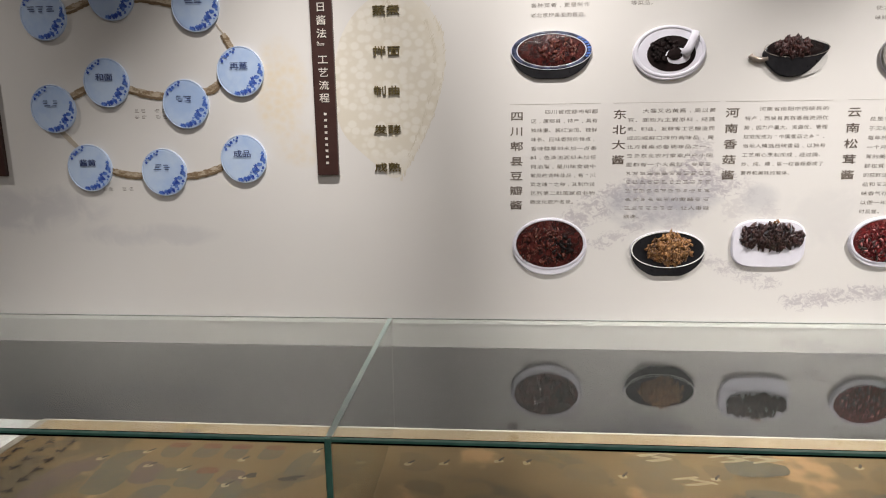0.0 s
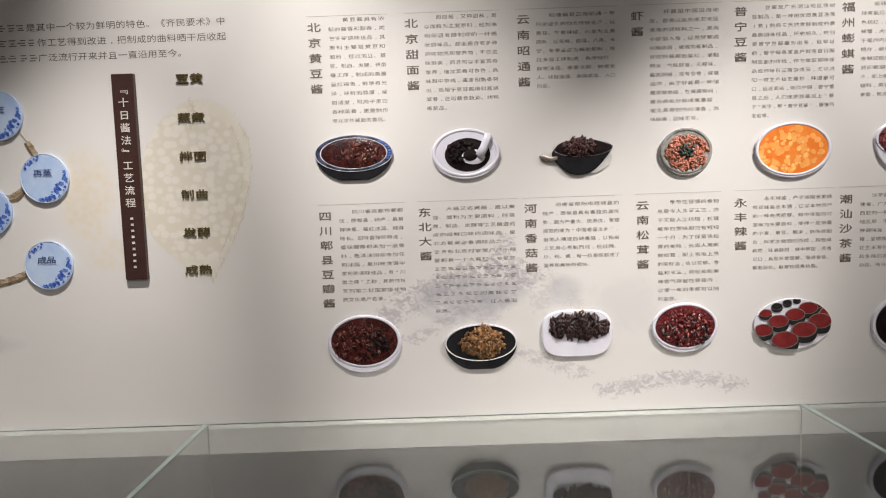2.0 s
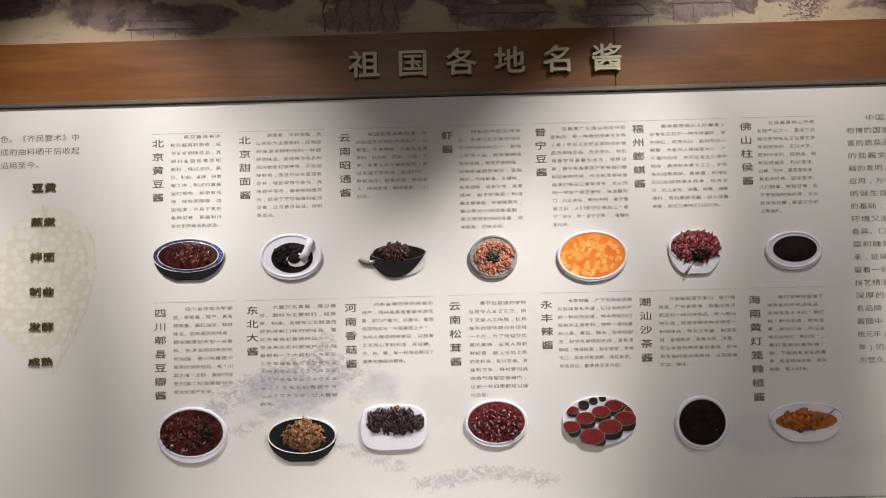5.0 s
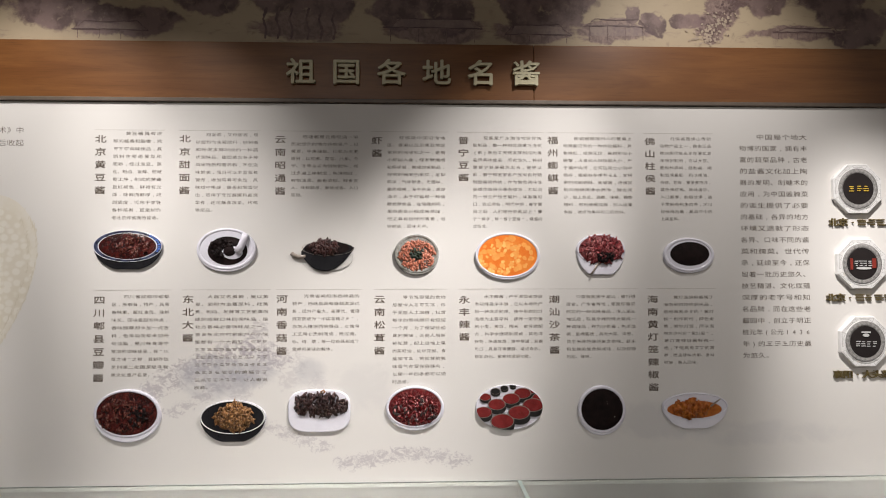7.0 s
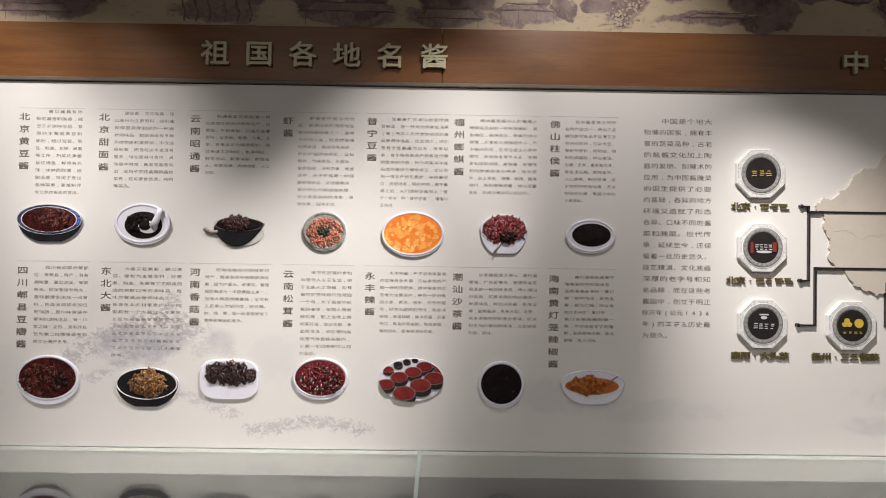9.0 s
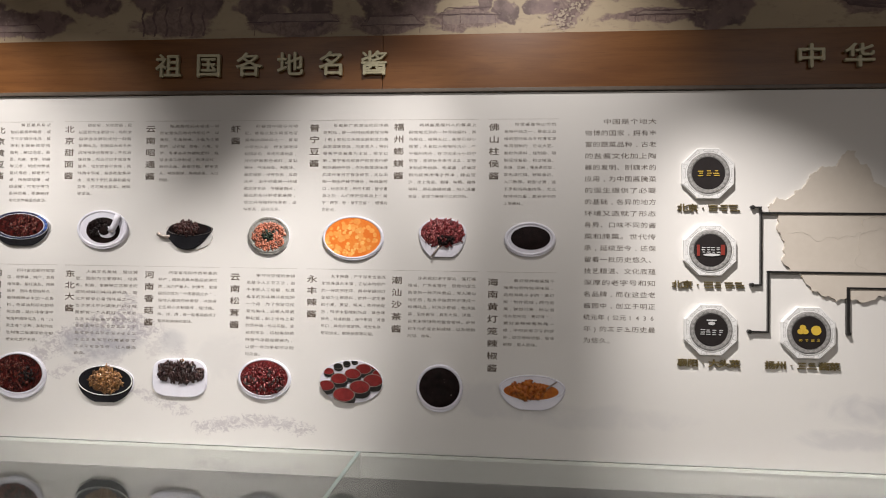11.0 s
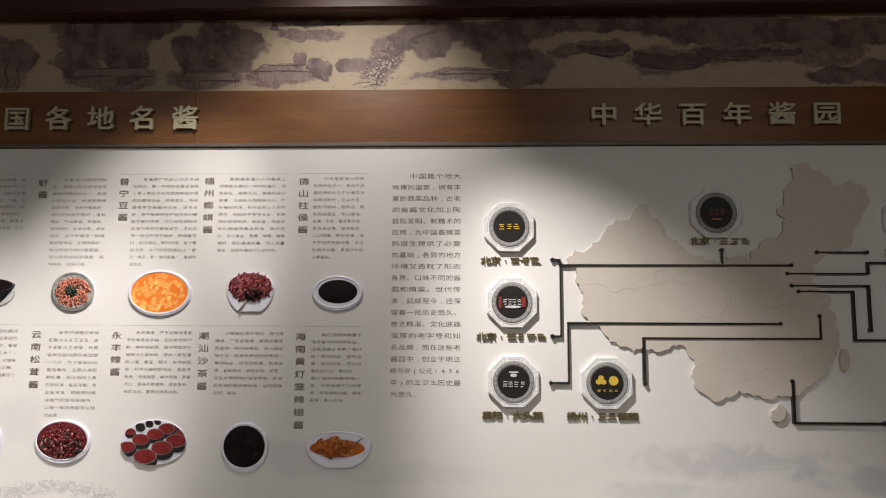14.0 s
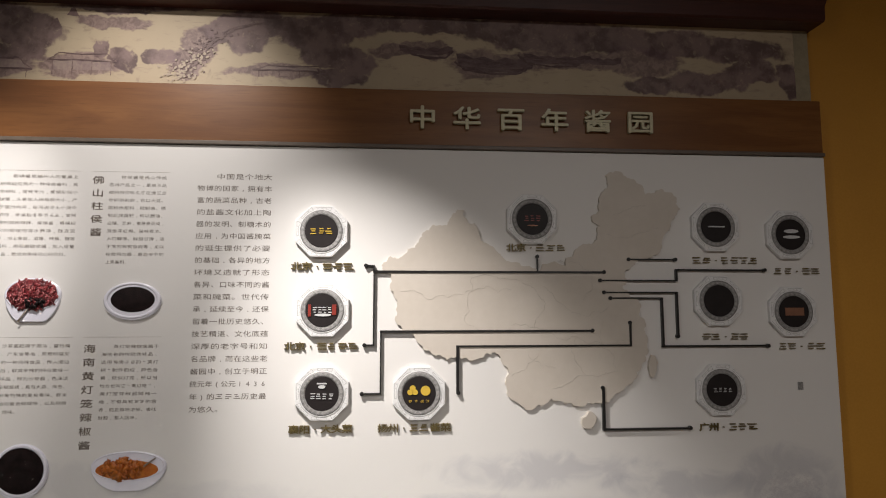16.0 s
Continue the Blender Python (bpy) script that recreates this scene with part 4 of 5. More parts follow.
def branch(a, b, sag, r, kind):
    """A short flat branch that links two plates."""
    (x0, z0), (x1, z1) = a, b
    o = thing("branch_link", ((x0 + x1) / 2, 1.6, (z0 + z1) / 2 - sag), "short mottled brown branch linking two plates", "branch", "branches of the process chain")
    rnd = random.Random(int((x0 + 3) * 1000))
    mid = []
    for i in range(17):
        f = i / 16
        mid.append((x0 + (x1 - x0) * f, z0 + (z1 - z0) * f - sag * 4 * f * (1 - f), r * rnd.uniform(0.82, 1.12) * (1.15 - 0.3 * abs(f - 0.5))))
    nx, nz = -(z1 - z0), x1 - x0
    ln = math.hypot(nx, nz) * (1 if nz >= 0 else -1)
    nx, nz = nx / ln, nz / ln
    upper = [(x + nx * w, z + nz * w) for x, z, w in mid]
    lower = [(x - nx * w, z - nz * w) for x, z, w in mid]
    base = [(x - nx * w * 0.35, z - nz * w * 0.35) for x, z, w in mid]
    part("stem", prism(bmesh.new(), lower + upper[::-1], 0.0, 0.0016), PALETWIG if kind == "pale" else BARK, o)
    if kind != "pale":
        part("shaded_bark", prism(bmesh.new(), lower + base[::-1], 0.0017, 0.0022), BARKDARK, o, "dark bark along the lower edge")


for a, b, s, r, kind in (((-1.10, 1.805), (-1.03, 1.83), 0.0, 0.009, "bark"), ((-0.91, 1.832), (-0.81, 1.818), -0.004, 0.009, "bark"), ((-0.702, 1.772), (-0.680, 1.742), 0.0, 0.0016, "pale"), ((-0.682, 1.742), (-0.662, 1.706), 0.0, 0.008, "bark"),
                         ((-0.70, 1.622), (-0.742, 1.600), 0.006, 0.010, "bark"), ((-0.955, 1.612), (-0.855, 1.590), 0.004, 0.0095, "bark"), ((-1.108, 1.592), (-1.065, 1.612), 0.0, 0.0095, "bark"),
                         ((-1.150, 1.503), (-1.105, 1.455), 0.0, 0.006, "pale"), ((-1.025, 1.398), (-0.935, 1.382), 0.004, 0.009, "bark"), ((-0.82, 1.380), (-0.71, 1.405), 0.006, 0.009, "bark")):
    branch(a, b, s, r, kind)
for x, z in ((-0.905, 1.553), (-0.905, 1.537), (-1.02, 1.347)):
    letters("caption_text", [("□", x - 0.028 + k * 0.019, z, 0.016, 0.011) for k in (0, 1, 3, 4)], THIN, INK, board, 0.0004)

# ---- dishes: cut-out reliefs of sauces ----
DARKSAUCE = plain("black_paste", (0.006, 0.004, 0.004), (0.016, 0.009, 0.009), rough=0.4, scale=50, spec=0.15, bumps=0.5)
PINK = plain("pink_shrimp", (0.52, 0.20, 0.13), (0.36, 0.11, 0.065), rough=0.35, scale=90, islands=0.6)
GREEN = plain("chopped_scallion", (0.015, 0.028, 0.02), (0.035, 0.05, 0.03), rough=0.5, scale=90, islands=0.6)
ORANGE = plain("orange_bean_sauce", (0.88, 0.27, 0.045), (0.84, 0.19, 0.022), rough=0.4, scale=38, spec=0.3, bumps=0.15)
YELLOW = plain("orange_soybeans", (0.93, 0.43, 0.12), (0.91, 0.34, 0.07), rough=0.4, scale=50, spec=0.3, islands=0.12, bumps=0)
PALEBEAN = plain("yellow_soybeans", (0.94, 0.58, 0.20), (0.93, 0.46, 0.12), rough=0.4, scale=50, spec=0.3, islands=0.1, bumps=0)
CHILI2 = plain("pale_chili_shreds", (0.55, 0.20, 0.19), (0.40, 0.09, 0.10), rough=0.4, scale=90, islands=0.6)
GLASSY = plain("smoky_glass_bowl", (0.20, 0.19, 0.165), (0.42, 0.42, 0.40), rough=0.12, scale=22, coat=0.6)
LACQUER = plain("black_lacquer_bowl", (0.010, 0.010, 0.012), (0.018, 0.018, 0.021), rough=0.3, scale=20, spec=0.3, bumps=0)
NAVYGLAZE = plain("dark_blue_rim_glaze", (0.018, 0.02, 0.035), (0.07, 0.085, 0.15), rough=0.25, scale=55, coat=0.3, lo=0.42, hi=0.55)
PALEBOARD = plain("pale_cut_board", (0.60, 0.59, 0.57), rough=0.5)
STEEL = plain("grey_metal_handle", (0.42, 0.36, 0.32), rough=0.3, metal=0.6)


def stew(name, dark, mid, light, scale, cover=0.58, gloss=0.25):
    """Cooked food: dark base, soft mid pieces and curled paler shreds."""
    m, t, p = nodes(name)
    v = place(t)
    body = ramp(t, noise_of(t, v, scale, 5, 0.6, 1.2), 0.38, 0.66)
    shred = noise_of(t, v, scale * 2.1, 4, 0.55, 2.6)
    col = mix(t, body, dark, mid)
    col = mix(t, math_node(t, "MULTIPLY", ramp(t, shred, cover, cover + 0.10), 0.85), col, light)
    t.links.new(col, p.inputs["Base Color"])
    p.inputs["Roughness"].default_value = gloss
    p.inputs["Coat Weight"].default_value = 0.25
    bump(t, p, shred, 0.7, 0.002)
    return m


BROWNSAUCE = stew("maroon_sauce", (0.022, 0.005, 0.005), (0.075, 0.012, 0.010), (0.24, 0.085, 0.07), 55, 0.60)
MEAT = stew("red_brown_shreds", (0.05, 0.009, 0.008), (0.13, 0.028, 0.021), (0.36, 0.16, 0.12), 75, 0.55)
DARKBITS = stew("dark_mushroom_bits", (0.012, 0.006, 0.007), (0.045, 0.016, 0.016), (0.27, 0.15, 0.13), 85, 0.57, 0.35)
TANPASTE = stew("tan_soy_paste", (0.07, 0.027, 0.010), (0.27, 0.12, 0.038), (0.52, 0.29, 0.12), 60, 0.52, 0.4)
REDOIL = stew("red_oil_mushroom", (0.05, 0.008, 0.010), (0.17, 0.014, 0.016), (0.42, 0.16, 0.15), 70, 0.56, 0.2)
CHILI = stew("red_chili_shreds", (0.09, 0.010, 0.014), (0.26, 0.024, 0.030), (0.52, 0.18, 0.18), 60, 0.55, 0.35)


def bowl_outline(cx, mz, rx, mrz, zb, foot):
    """Upper half of the mouth, then the sides drawn in to the foot."""
    top = [(cx + rx * math.cos(math.pi * k / 28), mz + mrz * math.sin(math.pi * k / 28)) for k in range(29)]
    deep = (mz - zb) / math.sqrt(1 - foot * foot)
    low = []
    for k in range(1, 36):
        a = math.pi * (1 + k / 36)
        low.append((cx + rx * math.cos(a), max(zb, mz + deep * math.sin(a))))
    return top + low



def dish(label, cx, cz, w, h, bowl, rim, rim_w, food, mouth, power=2.0, heap=0.006, rough=0.004, foot=None):
    """Cut-out board of a dish seen from above and in front. mouth: the opening's height as a share of h."""
    rx, rz = w / 2, h / 2
    o = thing("dish_relief", (cx, 1.60, cz - rz), label, "food model", "sauce dishes on the panel")
    pw = power
    mz = cz + rz * (1 - mouth) * 0.98
    mrz = rz * mouth
    outer = bowl_outline(cx, mz, rx, mrz, cz - rz + 0.002, foot) if foot else oval(cx, cz, rx, rz, 56, pw)
    lower = bowl_outline(cx, mz, rx * 0.985, mrz * 0.985, cz - rz * 0.97, foot) if foot else oval(cx, cz, rx * 0.985, rz * 0.985, 56, pw)
    part("backing", prism(bmesh.new(), outer, 0.0, 0.007, 0.001), WHITE, o, "white cut-out board")
    vessel = part("bowl", prism(bmesh.new(), lower, 0.0071, 0.012, 0.002), bowl, o)
    if rim:
        part("rim", ring(bmesh.new(), cx, mz, rx * 0.985, mrz * 0.985, rim_w, 0.012, 0.0028, 56, pw), rim, vessel, smooth=True)
    frx, frz = rx - rim_w, (mrz - rim_w * mrz / rx)
    part("sauce", dome(bmesh.new(), cx, mz, frx * 0.99, frz * 0.99, 0.0122 + abs(rough) * 0.8, heap, rough, pw, seed=cx), food, o, smooth=True)
    return o, mz, frx, frz


MINCE = stew("dark_red_mince", (0.02, 0.006, 0.006), (0.07, 0.018, 0.015), (0.17, 0.06, 0.05), 80, 0.60, 0.4)
# upper row
o, mz, fx, fz = dish("blue-rimmed bowl of dark red-brown sauce", 0.151, 1.673, 0.200, 0.116, LACQUER, NAVYGLAZE, 0.016, BROWNSAUCE, 0.80, foot=0.34)
part("rim_line", ring(bmesh.new(), 0.151, mz, 0.0995, 0.0465, 0.0022, 0.0125, 0.003), WHITE, o, "white rim line", smooth=True)
part("rim_line", ring(bmesh.new(), 0.151, mz, 0.086, 0.0395, 0.004, 0.0125, 0.003), WHITE, o, "white inner rim line", smooth=True)
lumps("mince", MEAT, o, 60, 0.166, mz, fx * 0.55, fz * 0.66, 0.0190, 0.0052, 1.9, 0.5, 0.002, 21)
bm = bmesh.new()
for k in range(8):
    a = radians(-20 + k * 9.0)
    c, s = math.cos(a), math.sin(a)
    dr = 0.0065 * (1 if k % 2 else 0.7)
    X, Z = 0.151 + 0.0915 * c, mz + 0.0425 * s
    bm.faces.new([bm.verts.new((X + px * dr, WALL_Y - 0.0166, Z + pz * dr * 0.6)) for px, pz in ((-1, 0), (-0.3, -0.8), (0.8, -0.5), (1, 0.2), (0.2, 0.9))])
part("rim_pattern", bm, BLUE, o, "blue painted rim pattern")

o, mz, fx, fz = dish("white plate of black sauce with a porcelain spoon", 0.436, 1.673, 0.175, 0.130, WHITE, WHITE, 0.010, WHITE, 0.95, heap=0.001, rough=0)
part("black_sauce", dome(bmesh.new(), 0.440, 1.671, 0.058, 0.042, 0.0135, 0.004, 0.003, seed=2), DARKSAUCE, o, smooth=True)
lumps("paste_lumps", DARKSAUCE, o, 40, 0.425, 1.680, 0.034, 0.026, 0.017, 0.006, 1.6, 0.7, 0.002, 22)
spoon = part("spoon_bowl", dome(bmesh.new(), 0.455, 1.665, 0.030, 0.019, 0.018, 0.004, 0), WHITE, o, "white porcelain spoon", smooth=True)
part("spoon_sauce", dome(bmesh.new(), 0.447, 1.669, 0.018, 0.014, 0.0225, 0.002, 0), DARKSAUCE, spoon, smooth=True)
part("spoon_handle", tube(bmesh.new(), [(0.470, 0.021, 0.0 + 1.666), (0.481, 0.023, 1.685), (0.489, 0.024, 1.705), (0.494, 0.024, 1.722)], lambda f: 0.012 - 0.003 * f, 10), WHITE, spoon, smooth=True)

pan = [(0.655, 1.672), (0.672, 1.688), (0.70, 1.698), (0.74, 1.699), (0.78, 1.694), (0.808, 1.684), (0.812, 1.678), (0.795, 1.655), (0.775, 1.632), (0.75, 1.614), (0.72, 1.609), (0.69, 1.618), (0.668, 1.64), (0.655, 1.658)]
for _ in range(2):
    pan = [(a[0] * f + b[0] * (1 - f), a[1] * f + b[1] * (1 - f)) for a, b in zip(pan, pan[1:] + pan[:1]) for f in (0.75, 0.25)]
o = thing("dish_relief", (0.719, 1.6, 1.607), "black leaf-shaped pan of dark minced sauce with a handle", "food model", "sauce dishes on the panel")
part("backing", prism(bmesh.new(), oval(0.738, 1.654, 0.070, 0.042), 0.0, 0.006), PALEBOARD, o, "white cut-out board")
part("bowl", prism(bmesh.new(), pan, 0.0062, 0.014, 0.003), LACQUER, o)
part("sauce", dome(bmesh.new(), 0.730, 1.679, 0.066, 0.021, 0.0142, 0.004, 0.004, seed=5), DARKSAUCE, o, smooth=True)
lumps("mince", MINCE, o, 120, 0.725, 1.682, 0.044, 0.020, 0.015, 0.0048, 2.0, 0.6, 0.006, 23)
part("pan_rim", ring(bmesh.new(), 0.733, 1.678, 0.076, 0.0215, 0.0018, 0.0135, 0.002), STEEL, o, "thin pale pan rim", smooth=True)
part("handle", tube(bmesh.new(), [(0.668, 0.011, 1.655), (0.648, 0.011, 1.652), (0.632, 0.011, 1.658), (0.626, 0.011, 1.664)], lambda f: 0.0055 + 0.0015 * f, 8), STEEL, o, "metal handle", smooth=True)

o, mz, fx, fz = dish("clear glass bowl of pink shrimp paste with scallion", 0.996, 1.659, 0.135, 0.123, GLASSY, GLASSY, 0.009, GLASSY, 0.95, heap=0.001, rough=0)
lumps("shrimp", PINK, o, 260, 0.996, 1.657, 0.054, 0.043, 0.0145, 0.0040, 2.0, 0.6, 0.004, 24, keep=lambda u, w: u * u + w * w > 0.10)
lumps("scallion", GREEN, o, 45, 0.996, 1.660, 0.021, 0.017, 0.019, 0.0045, 1.4, 0.7, 0.002, 25)

o, mz, fx, fz = dish("white scalloped plate of bright orange soybeans", 1.268, 1.654, 0.196, 0.142, WHITE, WHITE, 0.008, ORANGE, 0.96, heap=0.001, rough=0.0006)
strokes("soybean_layer", YELLOW, o, within(1.262, mz, fx * 0.90, fz * 0.86, 70, 26), 0.0062, 1.25, 0.0139, 26, 12, label="pale orange soybeans", rag=0.12)
strokes("soybean_layer", PALEBEAN, o, within(1.245, mz - 0.006, fx * 0.80, fz * 0.78, 34, 46), 0.0044, 1.2, 0.0141, 46, 12, label="yellow soybeans", rag=0.12)

o, mz, fx, fz = dish("white bowl heaped with red chili shreds", 1.550, 1.659, 0.149, 0.125, WHITE, WHITE, 0.007, CHILI, 0.74, heap=0.008, foot=0.45)
lumps("chili_mound", CHILI, o, 190, 1.552, 1.674, 0.064, 0.041, 0.015, 0.0052, 2.4, 0.5, 0.010, 27)
lumps("pale_chili", CHILI2, o, 60, 1.552, 1.676, 0.060, 0.038, 0.019, 0.0038, 2.4, 0.4, 0.008, 28)
lumps("dark_sauce", DARKSAUCE, o, 25, 1.563, 1.652, 0.024, 0.014, 0.024, 0.006, 1.3, 0.8, 0.003, 29)
part("spoon_handle", tube(bmesh.new(), [(1.545, 0.018, 1.640), (1.527, 0.019, 1.612), (1.518, 0.019, 1.600)], 0.0028, 6), STEEL, o, "metal spoon handle", smooth=True)

o, mz, fx, fz = dish("white oval saucer of plain black sauce", 1.819, 1.656, 0.157, 0.108, WHITE, WHITE, 0.010, WHITE, 0.95, heap=0.001, rough=0)
part("black_sauce", dome(bmesh.new(), 1.821, 1.661, 0.060, 0.036, 0.0135, 0.003, 0.0006, seed=7), DARKSAUCE, o, smooth=True)

# lower row
o, mz, fx, fz = dish("round white bowl of dark red broad-bean chili sauce", 0.157, 1.191, 0.193, 0.154, WHITE, WHITE, 0.009, BROWNSAUCE, 0.90, heap=0.004, rough=0.003)
lumps("chili_mound", MEAT, o, 80, 0.140, mz - 0.006, fx * 0.72, fz * 0.80, 0.0172, 0.0050, 2.2, 0.5, 0.003, 31)
lumps("dark_mince", DARKSAUCE, o, 36, 0.190, mz - 0.008, fx * 0.34, fz * 0.45, 0.0180, 0.0060, 1.4, 0.6, 0.003, 32)

o, mz, fx, fz = dish("black bowl with a silver rim and a tan soy paste mound", 0.460, 1.173, 0.191, 0.121, LACQUER, None, 0.006, LACQUER, 0.81, heap=-0.002, rough=0, foot=0.34)
part("rim", ring(bmesh.new(), 0.460, mz, 0.094, 0.048, 0.004, 0.012, 0.003), STONE, o, "pale silver rim", smooth=True)
lumps("soy_paste", TANPASTE, o, 210, 0.464, mz + 0.006, 0.054, 0.043, 0.013, 0.0058, 2.1, 0.6, 0.012, 33, keep=lambda u, w: w < 0.95 - 0.75 * abs(u))

o, mz, fx, fz = dish("square white dish of dark mushroom sauce", 0.710, 1.200, 0.182, 0.124, WHITE, None, 0.006, WHITE, 0.95, power=3.4, heap=0.001, rough=0)
lumps("mushroom", DARKBITS, o, 210, 0.716, 1.219, 0.076, 0.031, 0.0140, 0.0055, 2.2, 0.6, 0.010, 34, power=3)
lumps("glossy_mince", DARKSAUCE, o, 40, 0.706, 1.222, 0.074, 0.028, 0.018, 0.0045, 2.4, 0.6, 0.008, 35)
lumps("garnish", TANPASTE, o, 5, 0.722, 1.256, 0.006, 0.006, 0.022, 0.004, 1.8, 0.5, 0.0, 36)

o, mz, fx, fz = dish("white bowl of chopped mushrooms in bright red oil", 0.991, 1.205, 0.172, 0.131, WHITE, WHITE, 0.008, REDOIL, 0.93, heap=0.003, rough=0.003)
lumps("mushroom", REDOIL, o, 90, 0.996, mz - 0.006, fx * 0.80, fz * 0.80, 0.0165, 0.0058, 1.6, 0.6, 0.006, 37)
lumps("dark_mince", DARKBITS, o, 45, 0.992, mz - 0.012, fx * 0.80, fz * 0.70, 0.0180, 0.0052, 1.6, 0.6, 0.005, 38)
lumps("pale_chili", CHILI2, o, 28, 0.994, mz - 0.004, fx * 0.8, fz * 0.8, 0.0215, 0.0026, 2.4, 0.6, 0.005, 39)

cx, cz, rx, rz = 1.271, 1.206, 0.100, 0.0665
o = thing("dish_relief", (cx, 1.6, cz - rz), "oval picture board of many black cups of red sauce", "food model", "sauce dishes on the panel")
part("backing", prism(bmesh.new(), oval(cx, cz, rx, rz), 0.0, 0.009, 0.001), WHITE, o, "white oval board")
REDPASTE = plain("red_chili_paste", (0.24, 0.028, 0.028), (0.16, 0.018, 0.018), rough=0.25, scale=60, coat=0.3)


def held(pts):
    out = []
    for x, z in pts:
        q = math.hypot((x - cx) / (rx * 0.985), (z - cz) / (rz * 0.985))
        out.append((cx + (x - cx) / max(1, q), cz + (z - cz) / max(1, q)))
    return out


lift = 0.0
for u, w, s in ((0.10, 0.95, 0.36), (-0.15, 0.86, 0.42), (0.60, 0.77, 0.7), (-0.42, 0.72, 0.52), (-0.72, 0.47, 0.60), (0.39, 0.62, 0.90), (0.90, 0.42, 0.8), (0.05, 0.38, 0.92), (-0.38, 0.14, 0.94), (0.70, 0.10, 1.12), (-0.78, -0.20, 0.92), (0.28, -0.22, 1.16), (-0.22, -0.60, 1.25)):
    X, Z = cx + u * rx, cz + w * rz
    lift += 0.0004
    full = oval(X + 0.002 * s, Z - 0.009 * s, 0.0275 * s, 0.022 * s, 28, 2.3)
    cup = part("cup", prism(bmesh.new(), held(full), 0.0091, 0.0105 + lift), BLACK, o, "black cup")
    part("cup_rim", prism(bmesh.new(), held(oval(X, Z, 0.0285 * s, 0.018 * s, 28)), 0.0106 + lift, 0.0112 + lift), STEEL, cup, "pale cup rim")
    part("red_sauce", prism(bmesh.new(), held(oval(X, Z, 0.0262 * s, 0.016 * s, 28)), 0.01125 + lift, 0.0119 + lift), BLACK if (w > 0.5 and u < 0.3) else REDPASTE, cup)

o, mz, fx, fz = dish("round white bowl of glossy black-red sauce", 1.548, 1.194, 0.144, 0.148, WHITE, WHITE, 0.009, DARKSAUCE, 0.95, heap=0.005)
# highlights on the oil, made as tiny grey metal pieces
lumps("oil_glint", STEEL, o, 14, 1.556, 1.19, 0.036, 0.036, 0.0172, 0.0011, 1.8, 0.5, 0.001, 41)

o, mz, fx, fz = dish("deep white bowl of orange chili paste with a fork", 1.831, 1.190, 0.200, 0.108, WHITE, WHITE, 0.005, WHITE, 0.72, heap=-0.002, rough=0, foot=0.32)
AMBER = plain("amber_chili_paste", (0.46, 0.14, 0.014), (0.30, 0.065, 0.01), rough=0.3, scale=60, coat=0.3, islands=0.3, bumps=0.4)
part("chili_paste", dome(bmesh.new(), 1.828, mz - 0.010, 0.083, 0.026, 0.0125, 0.006, 0.004, freq=60, seed=3), AMBER, o, smooth=True)
lumps("paste_mound", AMBER, o, 90, 1.822, mz - 0.002, 0.056, 0.026, 0.0150, 0.0085, 1.5, 0.8, 0.008, 42, keep=lambda u, w: w < 0.95 - 0.9 * abs(u + 0.1))
for k in range(3):
    part("fork", tube(bmesh.new(), [(1.868 + 0.004 * k, 0.020, mz - 0.004 + 0.002 * k), (1.886 + 0.003 * k, 0.022, mz + 0.010 + 0.001 * k), (1.905, 0.022, mz + 0.022)], 0.0017, 6), STEEL, o, "metal fork")

# the dishes are shallow reliefs
for ob in bpy.data.objects:
    top = ob.parent.parent or ob.parent if ob.parent else None
    if ob.type == "MESH" and top and top.name.startswith("dish_relief"):
        for v in ob.data.vertices:
            v.co.y = WALL_Y - (WALL_Y - v.co.y) * 0.62

# ---- map with plaques and leader lines ----
OUTLINE = [(2.518, 1.762), (2.542, 1.790), (2.617, 1.813), (2.639, 1.860), (2.710, 1.881), (2.727, 1.915), (2.764, 1.928), (2.803, 1.873), (2.811, 1.839), (2.871, 1.797), (2.905, 1.772), (3.068, 1.764),
           (3.095, 1.799), (3.157, 1.834), (3.176, 1.886), (3.151, 1.912), (3.178, 1.956), (3.207, 2.009), (3.199, 2.041), (3.235, 2.054), (3.279, 2.031), (3.322, 1.984), (3.421, 1.977), (3.409, 1.906),
           (3.369, 1.818), (3.297, 1.783), (3.252, 1.748), (3.241, 1.697), (3.291, 1.612), (3.315, 1.544), (3.304, 1.477), (3.258, 1.411), (3.205, 1.379), (3.127, 1.360), (3.059, 1.356), (3.017, 1.373),
           (2.958, 1.341), (2.900, 1.369), (2.880, 1.415), (2.892, 1.447), (2.867, 1.493), (2.826, 1.505), (2.709, 1.485), (2.659, 1.514), (2.560, 1.597), (2.565, 1.646), (2.543, 1.695)]
mr = random.Random(8)


def ragged(a, b, level, amp):
    if level == 0:
        return [a]
    m = ((a[0] + b[0]) / 2, (a[1] + b[1]) / 2)
    ln = math.hypot(b[0] - a[0], b[1] - a[1])
    k = mr.uniform(-amp, amp)
    m = (m[0] - (b[1] - a[1]) * k, m[1] + (b[0] - a[0]) * k)
    return ragged(a, m, level - 1, amp) + ragged(m, b, level - 1, amp)


